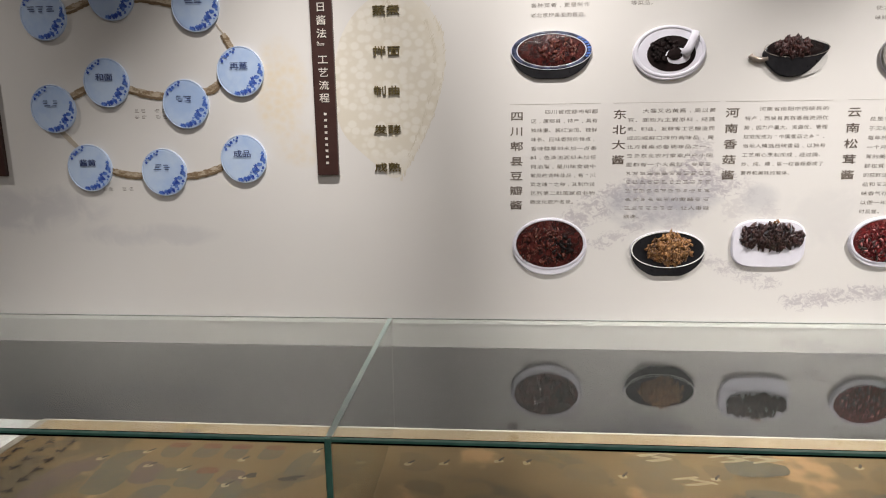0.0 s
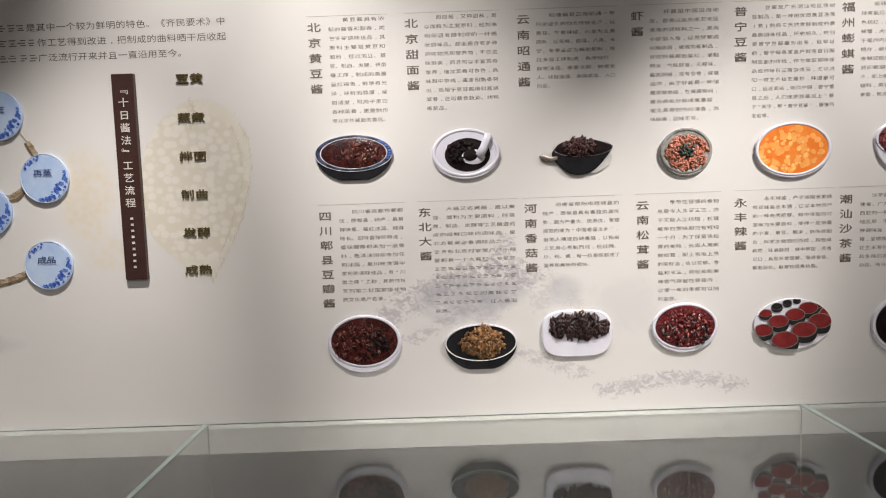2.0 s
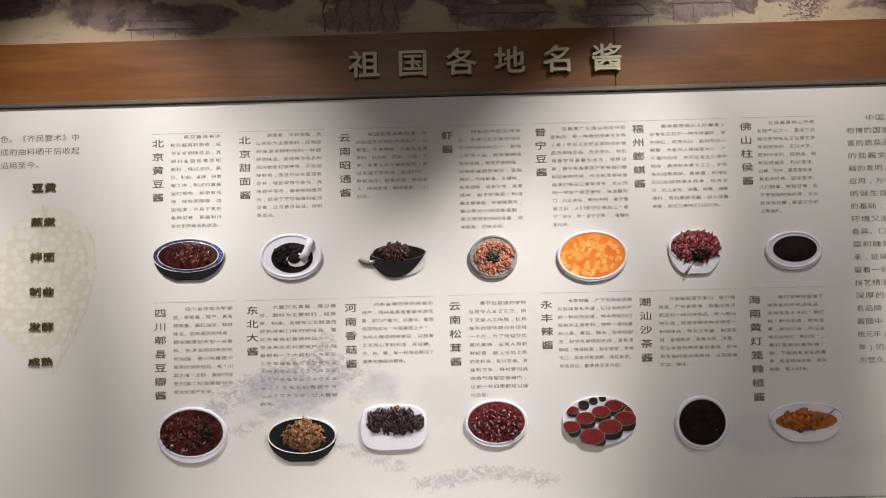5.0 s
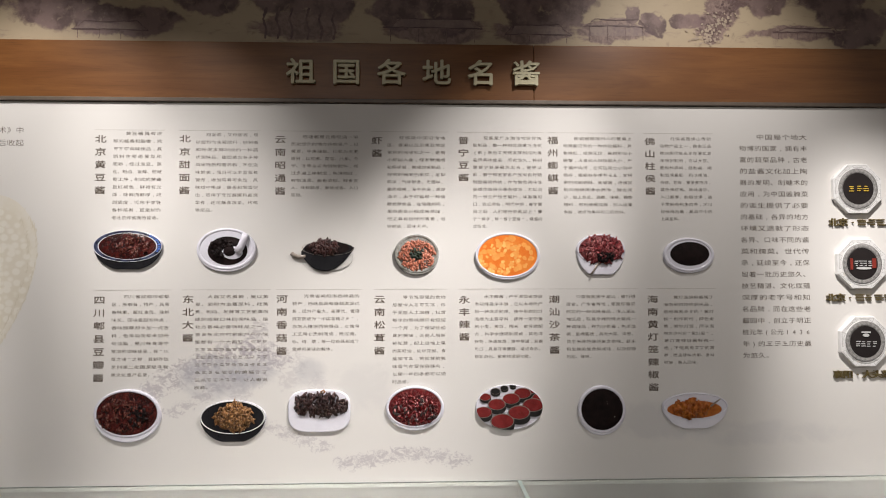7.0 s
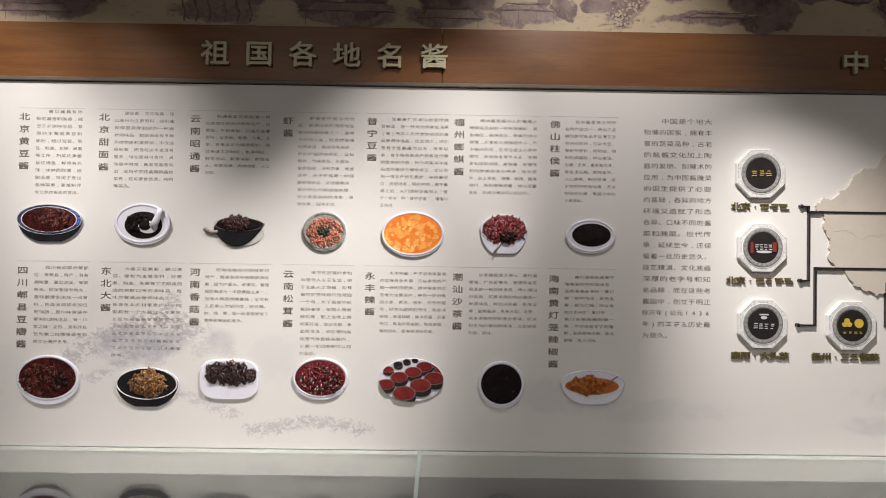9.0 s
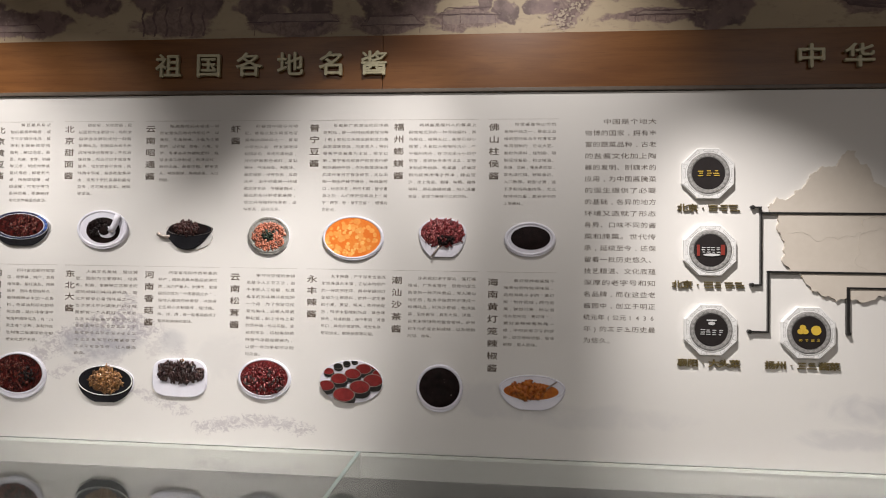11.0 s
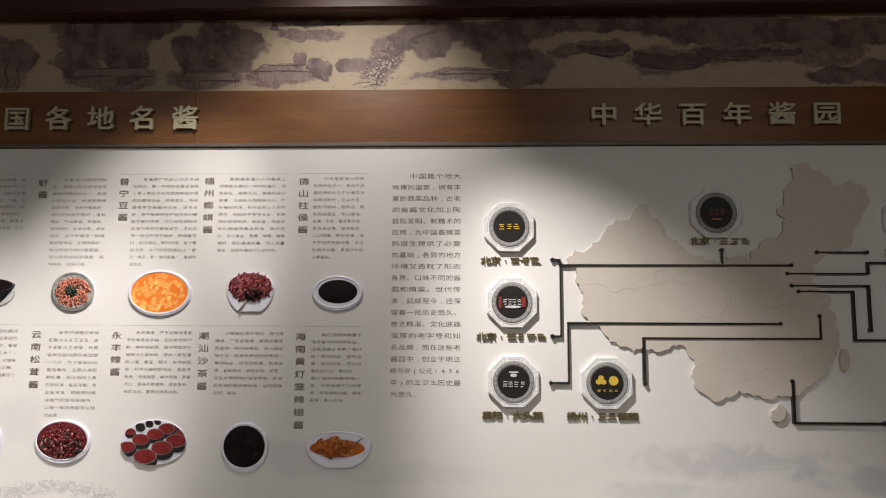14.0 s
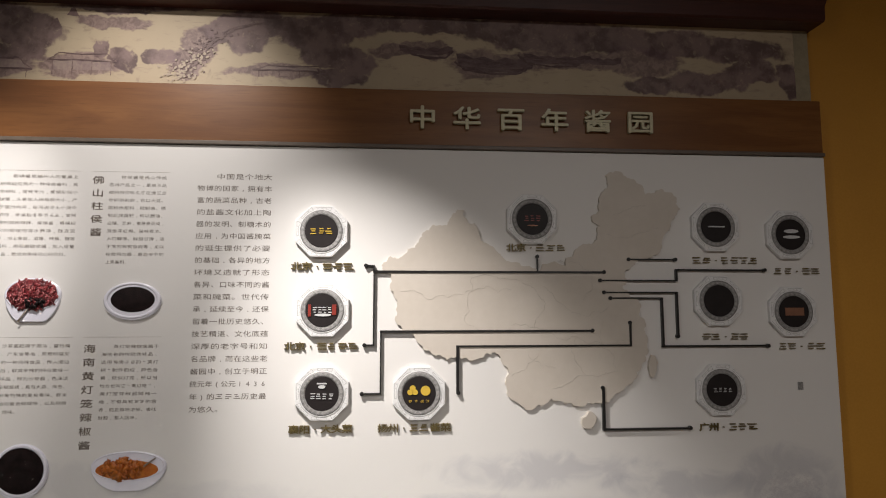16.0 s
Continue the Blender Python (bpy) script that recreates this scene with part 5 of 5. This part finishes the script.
coast = []
for a, b in zip(OUTLINE, OUTLINE[1:] + OUTLINE[:1]):
    coast += ragged(a, b, 4, 0.24)
relief = thing("map_relief", (2.97, 1.6, 1.34), "raised beige map board with thin border lines", "map")
part("land", prism(bmesh.new(), coast, 0.0, 0.0075), MAPTAN, relief)
part("island", prism(bmesh.new(), [(3.322, 1.497), (3.334, 1.495), (3.341, 1.475), (3.337, 1.45), (3.327, 1.428), (3.318, 1.434), (3.313, 1.455), (3.314, 1.478)], 0.0, 0.011, 0.002), MAPTAN, relief)
part("island", prism(bmesh.new(), [(3.104, 1.300), (3.106, 1.316), (3.119, 1.322), (3.128, 1.336), (3.141, 1.331), (3.152, 1.318), (3.149, 1.304), (3.141, 1.290), (3.127, 1.283), (3.111, 1.286)], 0.0, 0.011, 0.002), MAPTAN, relief)
for a, b in (((2.575, 1.685), (2.76, 1.675)), ((2.76, 1.675), (2.90, 1.69)), ((2.78, 1.72), (2.76, 1.60)), ((2.78, 1.72), (2.90, 1.72)), ((2.90, 1.72), (3.0, 1.66)), ((3.0, 1.66), (2.97, 1.58)), ((2.76, 1.60), (2.97, 1.58)),
             ((2.97, 1.58), (3.10, 1.55)), ((3.0, 1.70), (3.10, 1.62)), ((3.10, 1.62), (3.20, 1.64)), ((3.10, 1.55), (3.12, 1.44)), ((3.12, 1.44), (3.02, 1.40)), ((3.12, 1.44), (3.22, 1.45)), ((3.10, 1.55), (3.24, 1.54)),
             ((2.95, 1.50), (3.03, 1.46)), ((3.05, 1.78), (3.15, 1.73)), ((3.15, 1.73), (3.12, 1.66)), ((3.20, 1.86), (3.36, 1.88)), ((3.22, 1.92), (3.32, 1.95)), ((3.18, 1.60), (3.22, 1.45)), ((2.90, 1.44), (2.98, 1.50))):
    path = ragged(a, b, 4, 0.22) + [b]
    part("border_line", tube(bmesh.new(), [(x, 0.0075, z) for x, z in path], 0.0007, 5), MAPLINE, relief)

GOLDMARK = plain("gold_mark", (0.66, 0.45, 0.06), rough=0.4)
WHITEMARK = plain("white_mark", (0.60, 0.60, 0.60), rough=0.5)
REDMARK = plain("red_mark", (0.24, 0.032, 0.022), rough=0.4)
DULLCOPPER = plain("dull_copper_mark", (0.24, 0.11, 0.065), rough=0.5)
COPPER = plain("copper_mark", (0.45, 0.16, 0.07), rough=0.4)


def emblem(o, kind, x, z):
    """Plain shapes in the colours of the badge."""
    d = 0.0185

    def bit(w, h, dx, dz, mat, round_=False):
        pts = oval(x + dx, z + dz, w, h, 20) if round_ else [(x + dx - w, z + dz - h), (x + dx + w, z + dz - h), (x + dx + w, z + dz + h), (x + dx - w, z + dz + h)]
        part("emblem", prism(bmesh.new(), pts, d, d + 0.0012), mat, o)

    if kind in ("gold", "white"):
        mat = GOLDMARK if kind == "gold" else WHITEMARK
        for k in range(3 if kind == "gold" else 4):
            n = 3 if kind == "gold" else 4
            letters("emblem", [("□", x + (k - (n - 1) / 2) * (0.022 if n == 3 else 0.017), z - (0 if n == 3 else 0.006), 0.021 if n == 3 else 0.016, 0.022)], BOLD, mat, o, 0.0185, 0.001)
        if kind == "white":
            bit(0.010, 0.005, 0, 0.020, mat, True)
            bit(0.014, 0.002, 0, 0.029, mat)
    elif kind == "red":
        bit(0.004, 0.017, -0.036, 0, REDMARK)
        bit(0.006, 0.015, 0.034, 0.002, REDMARK)
        bit(0.024, 0.004, 0.002, -0.013, WHITEMARK, True)
        letters("emblem", [("□", x + (k - 1.5) * 0.014, z + 0.002, 0.014, 0.022) for k in range(4)], BOLD, WHITEMARK, o, 0.0185, 0.001)
    elif kind == "pair":
        for dx, dz in ((-0.019, 0.016), (-0.026, 0.004), (-0.012, 0.004)):
            bit(0.0085, 0.0075, dx, dz, GOLDMARK, True)
        bit(0.014, 0.014, 0.018, 0.008, GOLDMARK, True)
        letters("emblem", [("□", x + (k - 1.5) * 0.017, z - 0.021, 0.012, 0.009) for k in range(4)], BOLD, GOLDMARK, o, 0.0185, 0.001)
    elif kind == "badge":
        letters("emblem", [("□", x + (k - 1) * 0.018, z + 0.002, 0.018, 0.022) for k in range(3)], BOLD, REDMARK, o, 0.0172, 0.001)
        bit(0.016, 0.002, 0, -0.020, COPPER, True)
    elif kind == "line":
        bit(0.026, 0.002, 0, 0, WHITEMARK)
    elif kind == "stone":
        bit(0.024, 0.006, 0, 0.010, WHITEMARK, True)
        bit(0.028, 0.005, 0, -0.008, WHITEMARK, True)
    elif kind == "copper":
        bit(0.030, 0.012, 0, 0, DULLCOPPER)
    elif kind == "bars":
        letters("emblem", [("□", x + (k - 1.5) * 0.015, z, 0.014, 0.016) for k in range(4)], BOLD, WHITEMARK, o, 0.0185, 0.001)


OCTAGONS = [(2.342, 1.861, "gold", 2.347, 1.758), (2.349, 1.630, "red", 2.348, 1.528), (2.352, 1.393, "white", 2.350, 1.295), (2.630, 1.391, "pair", 2.616, 1.295), (2.970, 1.904, "badge", 2.979, 1.817),
            (3.541, 1.391, "bars", 3.555, 1.283), (3.546, 1.886, "line", 3.570, 1.782), (3.545, 1.658, "none", 3.560, 1.550), (3.787, 1.864, "stone", 3.80, 1.750), (3.783, 1.625, "copper", 3.80, 1.520)]
for (x, z, kind, tx, tz), cap in zip(OCTAGONS, CAPTIONS):
    x, z = x - (x - 2.53) * 0.007, z - (z - 1.62) * 0.007
    o = thing("octagon_plaque", (x, 1.6, z - 0.076), "octagonal pale carved-stone plaque with a black round badge", "plaque", "octagonal badges round the map")
    pts = [(x + 0.0815 * math.cos(radians(22.5 + 45 * k)), z + 0.0815 * math.sin(radians(22.5 + 45 * k))) for k in range(8)]
    plate = part("plate", prism(bmesh.new(), pts, 0.0, 0.014, 0.002), STONE, o)
    part("fret_ring", ring(bmesh.new(), x, z, 0.0615, 0.0615, 0.0145, 0.0142, 0.0022), STONE2, plate, "grey fretwork ring", smooth=True)
    disc = part("disc", prism(bmesh.new(), oval(x, z, 0.0475, 0.0475, 40), 0.0142, 0.0170, 0.0006), DISC, o, "black round disc")
    part("white_edge", ring(bmesh.new(), x, z, 0.0640, 0.0640, 0.0022, 0.0141, 0.0014), STONE, plate, "raised white line", smooth=True)
    bm = bmesh.new()
    for k in range(24):
        a = radians(15 * k + 4)
        for r0, r1, da in ((0.0500, 0.0590, 0.05), (0.0500, 0.0590, -0.05), (0.0545, 0.0550, 0.11)):
            c0, c1 = (x + r0 * math.cos(a - da), z + r0 * math.sin(a - da)), (x + r1 * math.cos(a + da), z + r1 * math.sin(a + da))
            ln = math.hypot(c1[0] - c0[0], c1[1] - c0[1]) or 1
            nx, nz = -(c1[1] - c0[1]) / ln * 0.0006, (c1[0] - c0[0]) / ln * 0.0006
            bm.faces.new([bm.verts.new((px, WALL_Y - 0.0166, pz)) for px, pz in ((c0[0] - nx, c0[1] - nz), (c1[0] - nx, c1[1] - nz), (c1[0] + nx, c1[1] + nz), (c0[0] + nx, c0[1] + nz))])
    tagged(part("fretwork", bm, ETCH, plate), kind="stuff")
    bm = bmesh.new()
    for k in range(8):
        a, b = pts[k], pts[(k + 1) % 8]
        spots = [((a[0] - x) * s + x, (a[1] - z) * s + z) for s in (0.94, 0.80)] + [((a[0] * (1 - f) + b[0] * f - x) * s + x, (a[1] * (1 - f) + b[1] * f - z) * s + z) for f, s in ((0.25, 0.94), (0.25, 0.87), (0.5, 0.93), (0.5, 0.88), (0.75, 0.87), (0.75, 0.94))]
        for i, j in ((0, 1), (0, 2), (2, 3), (3, 1), (2, 4), (3, 5), (4, 7), (5, 6), (6, 7)):
            c0, c1 = spots[i], spots[j]
            ln = math.hypot(c1[0] - c0[0], c1[1] - c0[1]) or 1
            nx, nz = -(c1[1] - c0[1]) / ln * 0.0005, (c1[0] - c0[0]) / ln * 0.0005
            bm.faces.new([bm.verts.new((px, WALL_Y - 0.01408 - 0.00002 * i, pz)) for px, pz in ((c0[0] - nx, c0[1] - nz), (c1[0] - nx, c1[1] - nz), (c1[0] + nx, c1[1] + nz), (c0[0] + nx, c0[1] + nz))])
    tagged(part("etching", bm, ETCH, plate), kind="stuff")
    if kind != "none":
        emblem(disc, kind, x, z)
    small = 0.030
    sign = thing("caption_lettering", (tx, 1.6, tz - 0.014), "small raised aged-gold caption characters under a plaque", "sign lettering", "captions of the badges")
    n = len(cap)
    at = tx - small * (n - 1) / 2
    for k, c in enumerate(cap):
        letters("letter", [(c, at + small * k, tz, 0.032, 0.025)], BOLD, GILT2, sign, 0.001, 0.005, bold=0.012)

LEADERS = [((2.473, 1.760), (2.496, 1.760), (2.496, 1.742), (3.185, 1.744)), ((2.471, 1.530), (2.497, 1.530), (2.497, 1.742)), ((2.465, 1.392), (2.518, 1.392), (2.518, 1.568), (3.145, 1.570)),
           ((2.743, 1.392), (2.739, 1.525), (3.262, 1.526), (3.260, 1.593)), ((2.982, 1.790), (2.982, 1.745)), ((3.262, 1.783), (3.409, 1.783)), ((3.172, 1.719), (3.410, 1.719), (3.411, 1.751), (3.692, 1.752)),
           ((3.183, 1.683), (3.410, 1.683), (3.408, 1.552)), ((3.202, 1.666), (3.363, 1.666), (3.361, 1.523), (3.691, 1.522)), ((3.171, 1.402), (3.175, 1.281), (3.435, 1.282))]
for path in LEADERS:
    o = thing("leader_line", (path[0][0], 1.58, path[0][1]), "thin black raised leader line with dot ends", "leader line", "leader lines of the map")
    bm = bmesh.new()
    for a, b in zip(path, path[1:]):
        horiz = abs(a[0] - b[0]) > abs(a[1] - b[1])
        x0, x1, z0, z1 = min(a[0], b[0]), max(a[0], b[0]), min(a[1], b[1]), max(a[1], b[1])
        w = 0.0021
        prism(bm, [(x0 - w, z0 - w), (x1 + w, z0 - w), (x1 + w, z1 + w), (x0 - w, z1 + w)], 0.0006 if horiz else 0.0009, 0.0104 if horiz else 0.0107)
    part("rod", bm, BLACK, o)
    ends = (path[0],) if path[-1] == (2.497, 1.742) or path[-1] == (2.982, 1.745) else (path[0], path[-1])
    for x, z in ends:
        part("dot", prism(bmesh.new(), oval(x, z, 0.0058, 0.0058, 16), 0.0, 0.0120, 0.001), BLACK, o, "black round pin")

tag = thing("small_tag", (3.79, 1.6, 1.389), "small plain grey tag fixed to the panel", "tag")
part("plate", box(bmesh.new(), 3.782, 3.798, 1.596, 1.5995, 1.389, 1.412, 0.0006), STONE2, tag)

# ---- glass display cases under the panel ----
FRONT, TOP, DECKZ = 0.93, 0.990, 0.655
SEAMS = [-1.84, -0.27, 1.30, 2.87]
for a, b in zip(SEAMS, SEAMS[1:]):
    c = thing("glass_display_case", ((a + b) / 2, 1.26, 0), "frameless glass display case on a dark wood base", "display case", "display cases along the wall")
    part("base", box(bmesh.new(), a + 0.001, b - 0.001, FRONT + 0.002, 1.655, 0.0, DECKZ - 0.012, 0.003), CASEWOOD, c, "dark wood base")
    part("deck", box(bmesh.new(), a + 0.001, b - 0.001, FRONT + 0.012, 1.598, DECKZ - 0.0115, DECKZ, 0.001), DECK, c, "white display deck")
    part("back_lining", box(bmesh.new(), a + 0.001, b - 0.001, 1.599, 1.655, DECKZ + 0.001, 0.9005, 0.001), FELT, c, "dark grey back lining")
    # lower end of the white panel, coloured grey for its shade
    part("shaded_panel_strip", box(bmesh.new(), a + 0.001, b - 0.001, 1.601, 1.655, 0.901, 0.9875, 0.001), SHADEDPANEL, c, "white panel behind the glass, its shade put into a grey colour")
    pane = part("top_pane", box(bmesh.new(), a + 0.006, b - 0.006, FRONT + 0.009, 1.597, TOP - 0.008, TOP), GLASS, c, "clear top glass")
    pane.visible_shadow = False
    pane = part("front_pane", box(bmesh.new(), a + 0.006, b - 0.006, FRONT, FRONT + 0.008, DECKZ - 0.01, TOP - 0.0085), GLASS, c, "clear front glass")
    pane.visible_shadow = False
    part("front_edge", box(bmesh.new(), a + 0.006, b - 0.006, FRONT, FRONT + 0.0085, TOP - 0.0055, TOP - 0.0005, 0.001), EDGE, pane, "green polished glass edge")
    # strip added below the pane, coloured as the glass edge's bright reflection
    part("edge_gleam_strip", box(bmesh.new(), a + 0.006, b - 0.006, 1.5968, 1.6005, TOP - 0.020, TOP - 0.0085), EDGEGLEAM, c, "pale strip painted as the glass edge's reflection along the panel")
    part("back_edge", box(bmesh.new(), a + 0.006, b - 0.006, 1.5972, 1.5988, TOP - 0.008, TOP), EDGE2, c, "pale glass edge at the panel")
    pane = part("end_pane", box(bmesh.new(), a - 0.004, a + 0.004, FRONT + 0.009, 1.596, DECKZ + 0.001, TOP - 0.001), GLASS, c, "clear dividing glass")
    pane.visible_shadow = False
    part("divider_edge", box(bmesh.new(), a - 0.0055, a + 0.0055, FRONT + 0.009, 1.597, TOP - 0.0008, TOP + 0.001), EDGE2, pane, "pale top edge of the divider")
    part("front_seam", box(bmesh.new(), a - 0.0055, a + 0.0055, FRONT, FRONT + 0.0085, DECKZ - 0.01, TOP, 0.001), EDGE, c, "green vertical glass edge")

pane = part("end_pane", box(bmesh.new(), SEAMS[-1] - 0.004, SEAMS[-1] + 0.004, FRONT + 0.009, 1.596, DECKZ + 0.001, TOP - 0.001), GLASS, c, "clear end glass")
pane.visible_shadow = False
part("end_edge", box(bmesh.new(), SEAMS[-1] - 0.0055, SEAMS[-1] + 0.0055, FRONT + 0.009, 1.597, TOP - 0.0008, TOP + 0.001), EDGE2, pane, "pale top edge of the end glass")
part("front_seam", box(bmesh.new(), SEAMS[-1] - 0.0055, SEAMS[-1] + 0.0055, FRONT, FRONT + 0.0085, DECKZ - 0.01, TOP, 0.001), EDGE, c, "green vertical glass edge")

scroll = thing("painted_scroll", (0.75, 1.25, DECKZ), "unrolled old silk handscroll with faded figures on the deck", "scroll")
part("silk", box(bmesh.new(), -1.30, 2.80, 0.96, 1.592, DECKZ + 0.002, DECKZ + 0.004), SCROLL, scroll)
part("border", box(bmesh.new(), -1.318, 2.82, 1.5925, 1.5965, DECKZ + 0.001, DECKZ + 0.006), SACK, scroll, "pale mounting border")
part("border", box(bmesh.new(), -1.325, -1.3005, 0.96, 1.592, DECKZ + 0.001, DECKZ + 0.0045), TRIM2, scroll, "grey mounting border")
GREYROBE = plain("faded_grey_blue", (0.092, 0.080, 0.062), (0.120, 0.094, 0.058), rough=0.7, scale=40)
REDROBE = plain("faded_red", (0.13, 0.055, 0.036), (0.14, 0.075, 0.042), rough=0.7, scale=40)
PURPLE = plain("faded_purple", (0.10, 0.07, 0.062), (0.12, 0.085, 0.06), rough=0.7, scale=40)
SUMI = plain("black_brush_ink", (0.03, 0.024, 0.02), rough=0.6)
WASH = plain("grey_silk_wash", (0.125, 0.090, 0.052), (0.145, 0.098, 0.050), rough=0.7, scale=25)
CLOUD = plain("pale_cloud_paint", (0.31, 0.255, 0.17), (0.25, 0.20, 0.125), rough=0.7, scale=40)
MOUNT = plain("cream_mount_strip", (0.30, 0.215, 0.115), (0.26, 0.18, 0.095), rough=0.6, scale=12)
part("mount_strip", box(bmesh.new(), -1.30, 2.80, 1.512, 1.5918, DECKZ + 0.0041, DECKZ + 0.0045), MOUNT, scroll, "cream mounting strip")
sr = random.Random(77)
layer = itertools.count()


def patch(x, y, w, h, mat, turn=0.0, n=22, rag=0.18):
    bm = bmesh.new()
    top = DECKZ + 0.0048 + 0.00001 * next(layer)
    vs = []
    ph = sr.uniform(0, 6.3)
    for j in range(n):
        a = j * 2 * math.pi / n
        r = 1 + rag * (0.6 * math.sin(2 * a + ph) + 0.4 * math.sin(3 * a + 2 * ph)) + sr.uniform(-0.03, 0.03)
        px, py = w * r * math.copysign(abs(math.cos(a)) ** 0.7, math.cos(a)), h * r * math.copysign(abs(math.sin(a)) ** 0.7, math.sin(a))
        vs.append(bm.verts.new((x + px * math.cos(turn) - py * math.sin(turn), y + px * math.sin(turn) + py * math.cos(turn), top)))
    bm.faces.new(vs)
    part("painted_patch", bm, mat, scroll)


for k in range(60):
    x, y = sr.uniform(-0.25, 2.68), sr.uniform(0.99, 1.47)
    patch(x, y, sr.uniform(0.03, 0.065), sr.uniform(0.025, 0.05), sr.choice((WASH, WASH, GREYROBE)), sr.uniform(-0.3, 0.3))
# row of seats with red backs, robes, hats
for x in (-0.842, -0.75, -0.667, -0.574):
    patch(x, 1.452, 0.030, 0.034, GREYROBE, -0.12, 26, 0.10)
    patch(x + 0.004, 1.481, 0.028, 0.013, REDROBE, 0.03, 26, 0.10)
for x, y, w, h, mat in ((-1.07, 1.31, 0.042, 0.085, PURPLE), (-1.03, 1.375, 0.040, 0.030, PURPLE), (-0.95, 1.40, 0.040, 0.050, GREYROBE), (-0.94, 1.31, 0.050, 0.060, GREYROBE), (-0.855, 1.345, 0.042, 0.045, PURPLE), (-0.79, 1.345, 0.035, 0.028, GREYROBE),
                        (-0.72, 1.325, 0.036, 0.050, GREYROBE), (-0.63, 1.335, 0.036, 0.028, PURPLE), (-0.476, 1.40, 0.030, 0.060, GREYROBE), (-0.62, 1.27, 0.035, 0.05, GREYROBE), (-0.80, 1.25, 0.04, 0.04, GREYROBE), (-1.04, 1.18, 0.05, 0.05, PURPLE),
                        (0.43, 1.425, 0.085, 0.045, WASH), (0.66, 1.445, 0.070, 0.040, GREYROBE), (0.24, 1.40, 0.05, 0.045, WASH), (1.0, 1.42, 0.08, 0.05, WASH), (1.5, 1.41, 0.07, 0.05, GREYROBE), (2.1, 1.42, 0.08, 0.05, WASH)):
    patch(x, y, w, h, mat, -0.15, 26, 0.22)
patch(-0.705, 1.362, 0.030, 0.014, REDROBE, 0.05, 22, 0.15)
for x, y in ((-0.905, 1.452), (-1.01, 1.412), (-0.865, 1.385), (-0.77, 1.372), (-0.635, 1.425), (-0.452, 1.478), (-0.60, 1.345), (-0.63, 1.31), (-0.20, 1.43), (-0.11, 1.435), (0.03, 1.455), (0.10, 1.45), (0.33, 1.40), (0.55, 1.40), (0.92, 1.47), (1.25, 1.45), (1.7, 1.46), (2.3, 1.45)):
    patch(x - 0.004, y - 0.010, 0.011, 0.008, CLOUD, 0.2, 14, 0.2)
    patch(x + 0.003, y, 0.012, 0.0035, SUMI, 0.9, 14, 0.3)
patch(-0.485, 1.338, 0.030, 0.009, SUMI, 0.15, 18, 0.5)
patch(-0.585, 1.345, 0.014, 0.009, SUMI, 0.1, 18, 0.4)
for k in range(26):
    patch(sr.uniform(-0.2, 2.68), sr.uniform(1.0, 1.45), sr.uniform(0.005, 0.012), sr.uniform(0.003, 0.006), SUMI, sr.uniform(-0.6, 0.6), 12, 0.35)
# curling pale clouds
for x, y, n in ((0.43, 1.500, 5), (0.62, 1.500, 4), (0.70, 1.497, 3), (0.50, 1.385, 3), (1.15, 1.50, 4), (1.6, 1.50, 4), (2.2, 1.49, 4)):
    for q in range(n):
        patch(x + 0.022 * math.sin(2.4 * q), y + 0.012 * (q - n / 2), 0.030, 0.0055, CLOUD, 0.25 * (-1) ** q, 22, 0.35)
for col in range(3):
    for row in range(11):
        bm = bmesh.new()
        x, y = -1.27 + 0.062 * col, 1.525 - 0.046 * row
        for s in range(3):
            a = sr.uniform(-0.4, 0.4) + s * 0.8
            dx, dy = 0.013 * math.cos(a), 0.013 * math.sin(a)
            ox, oy = sr.uniform(-0.005, 0.005), sr.uniform(-0.006, 0.006)
            nx, ny = -dy * 0.18, dx * 0.18
            bm.faces.new([bm.verts.new((x + ox + u, y + oy + v, DECKZ + 0.0070 + s * 0.0002)) for u, v in ((-dx - nx, -dy - ny), (dx - nx, dy - ny), (dx + nx, dy + ny), (-dx + nx, -dy + ny))])
        part("brushed_mark", bm, SUMI, scroll)

# ---- ceiling track with the two spot lamps ----
track = thing("ceiling_track", (0.9, 0.62, 3.0), "black ceiling lighting track", "lighting track")
part("rail", box(bmesh.new(), -2.4, 4.2, 0.605, 0.635, 2.975, 2.9995, 0.002), BLACK, track)
for (x, y, z), aim in zip(LAMPS, AIMS):
    o = thing("track_spotlight", (x, y, 2.975), "black cylindrical track spotlight aimed at the panel", "spotlight", "track spotlights")
    way = (Vector(aim) - Vector((x, y, z))).normalized()
    rot = way.to_track_quat("Z", "Y").to_matrix().to_4x4()
    bm = bmesh.new()
    n = 24
    loops = []
    for r, s in ((0.02, -0.16), (0.036, -0.15), (0.04, -0.02), (0.044, 0.02), (0.040, 0.02), (0.036, -0.03), (0.005, -0.05)):
        loops.append([bm.verts.new(Matrix.Translation((x, y, z)) @ rot @ Vector((r * math.cos(k * 2 * math.pi / n), r * math.sin(k * 2 * math.pi / n), s))) for k in range(n)])
    for a, b in zip(loops, loops[1:]):
        for k in range(n):
            bm.faces.new((a[k], a[(k + 1) % n], b[(k + 1) % n], b[k]))
    part("barrel", bm, BLACK, o, smooth=True)
    part("stem", box(bmesh.new(), x - 0.006, x + 0.006, y - 0.056, y - 0.044, z + 0.05, 2.975), BLACK, o)
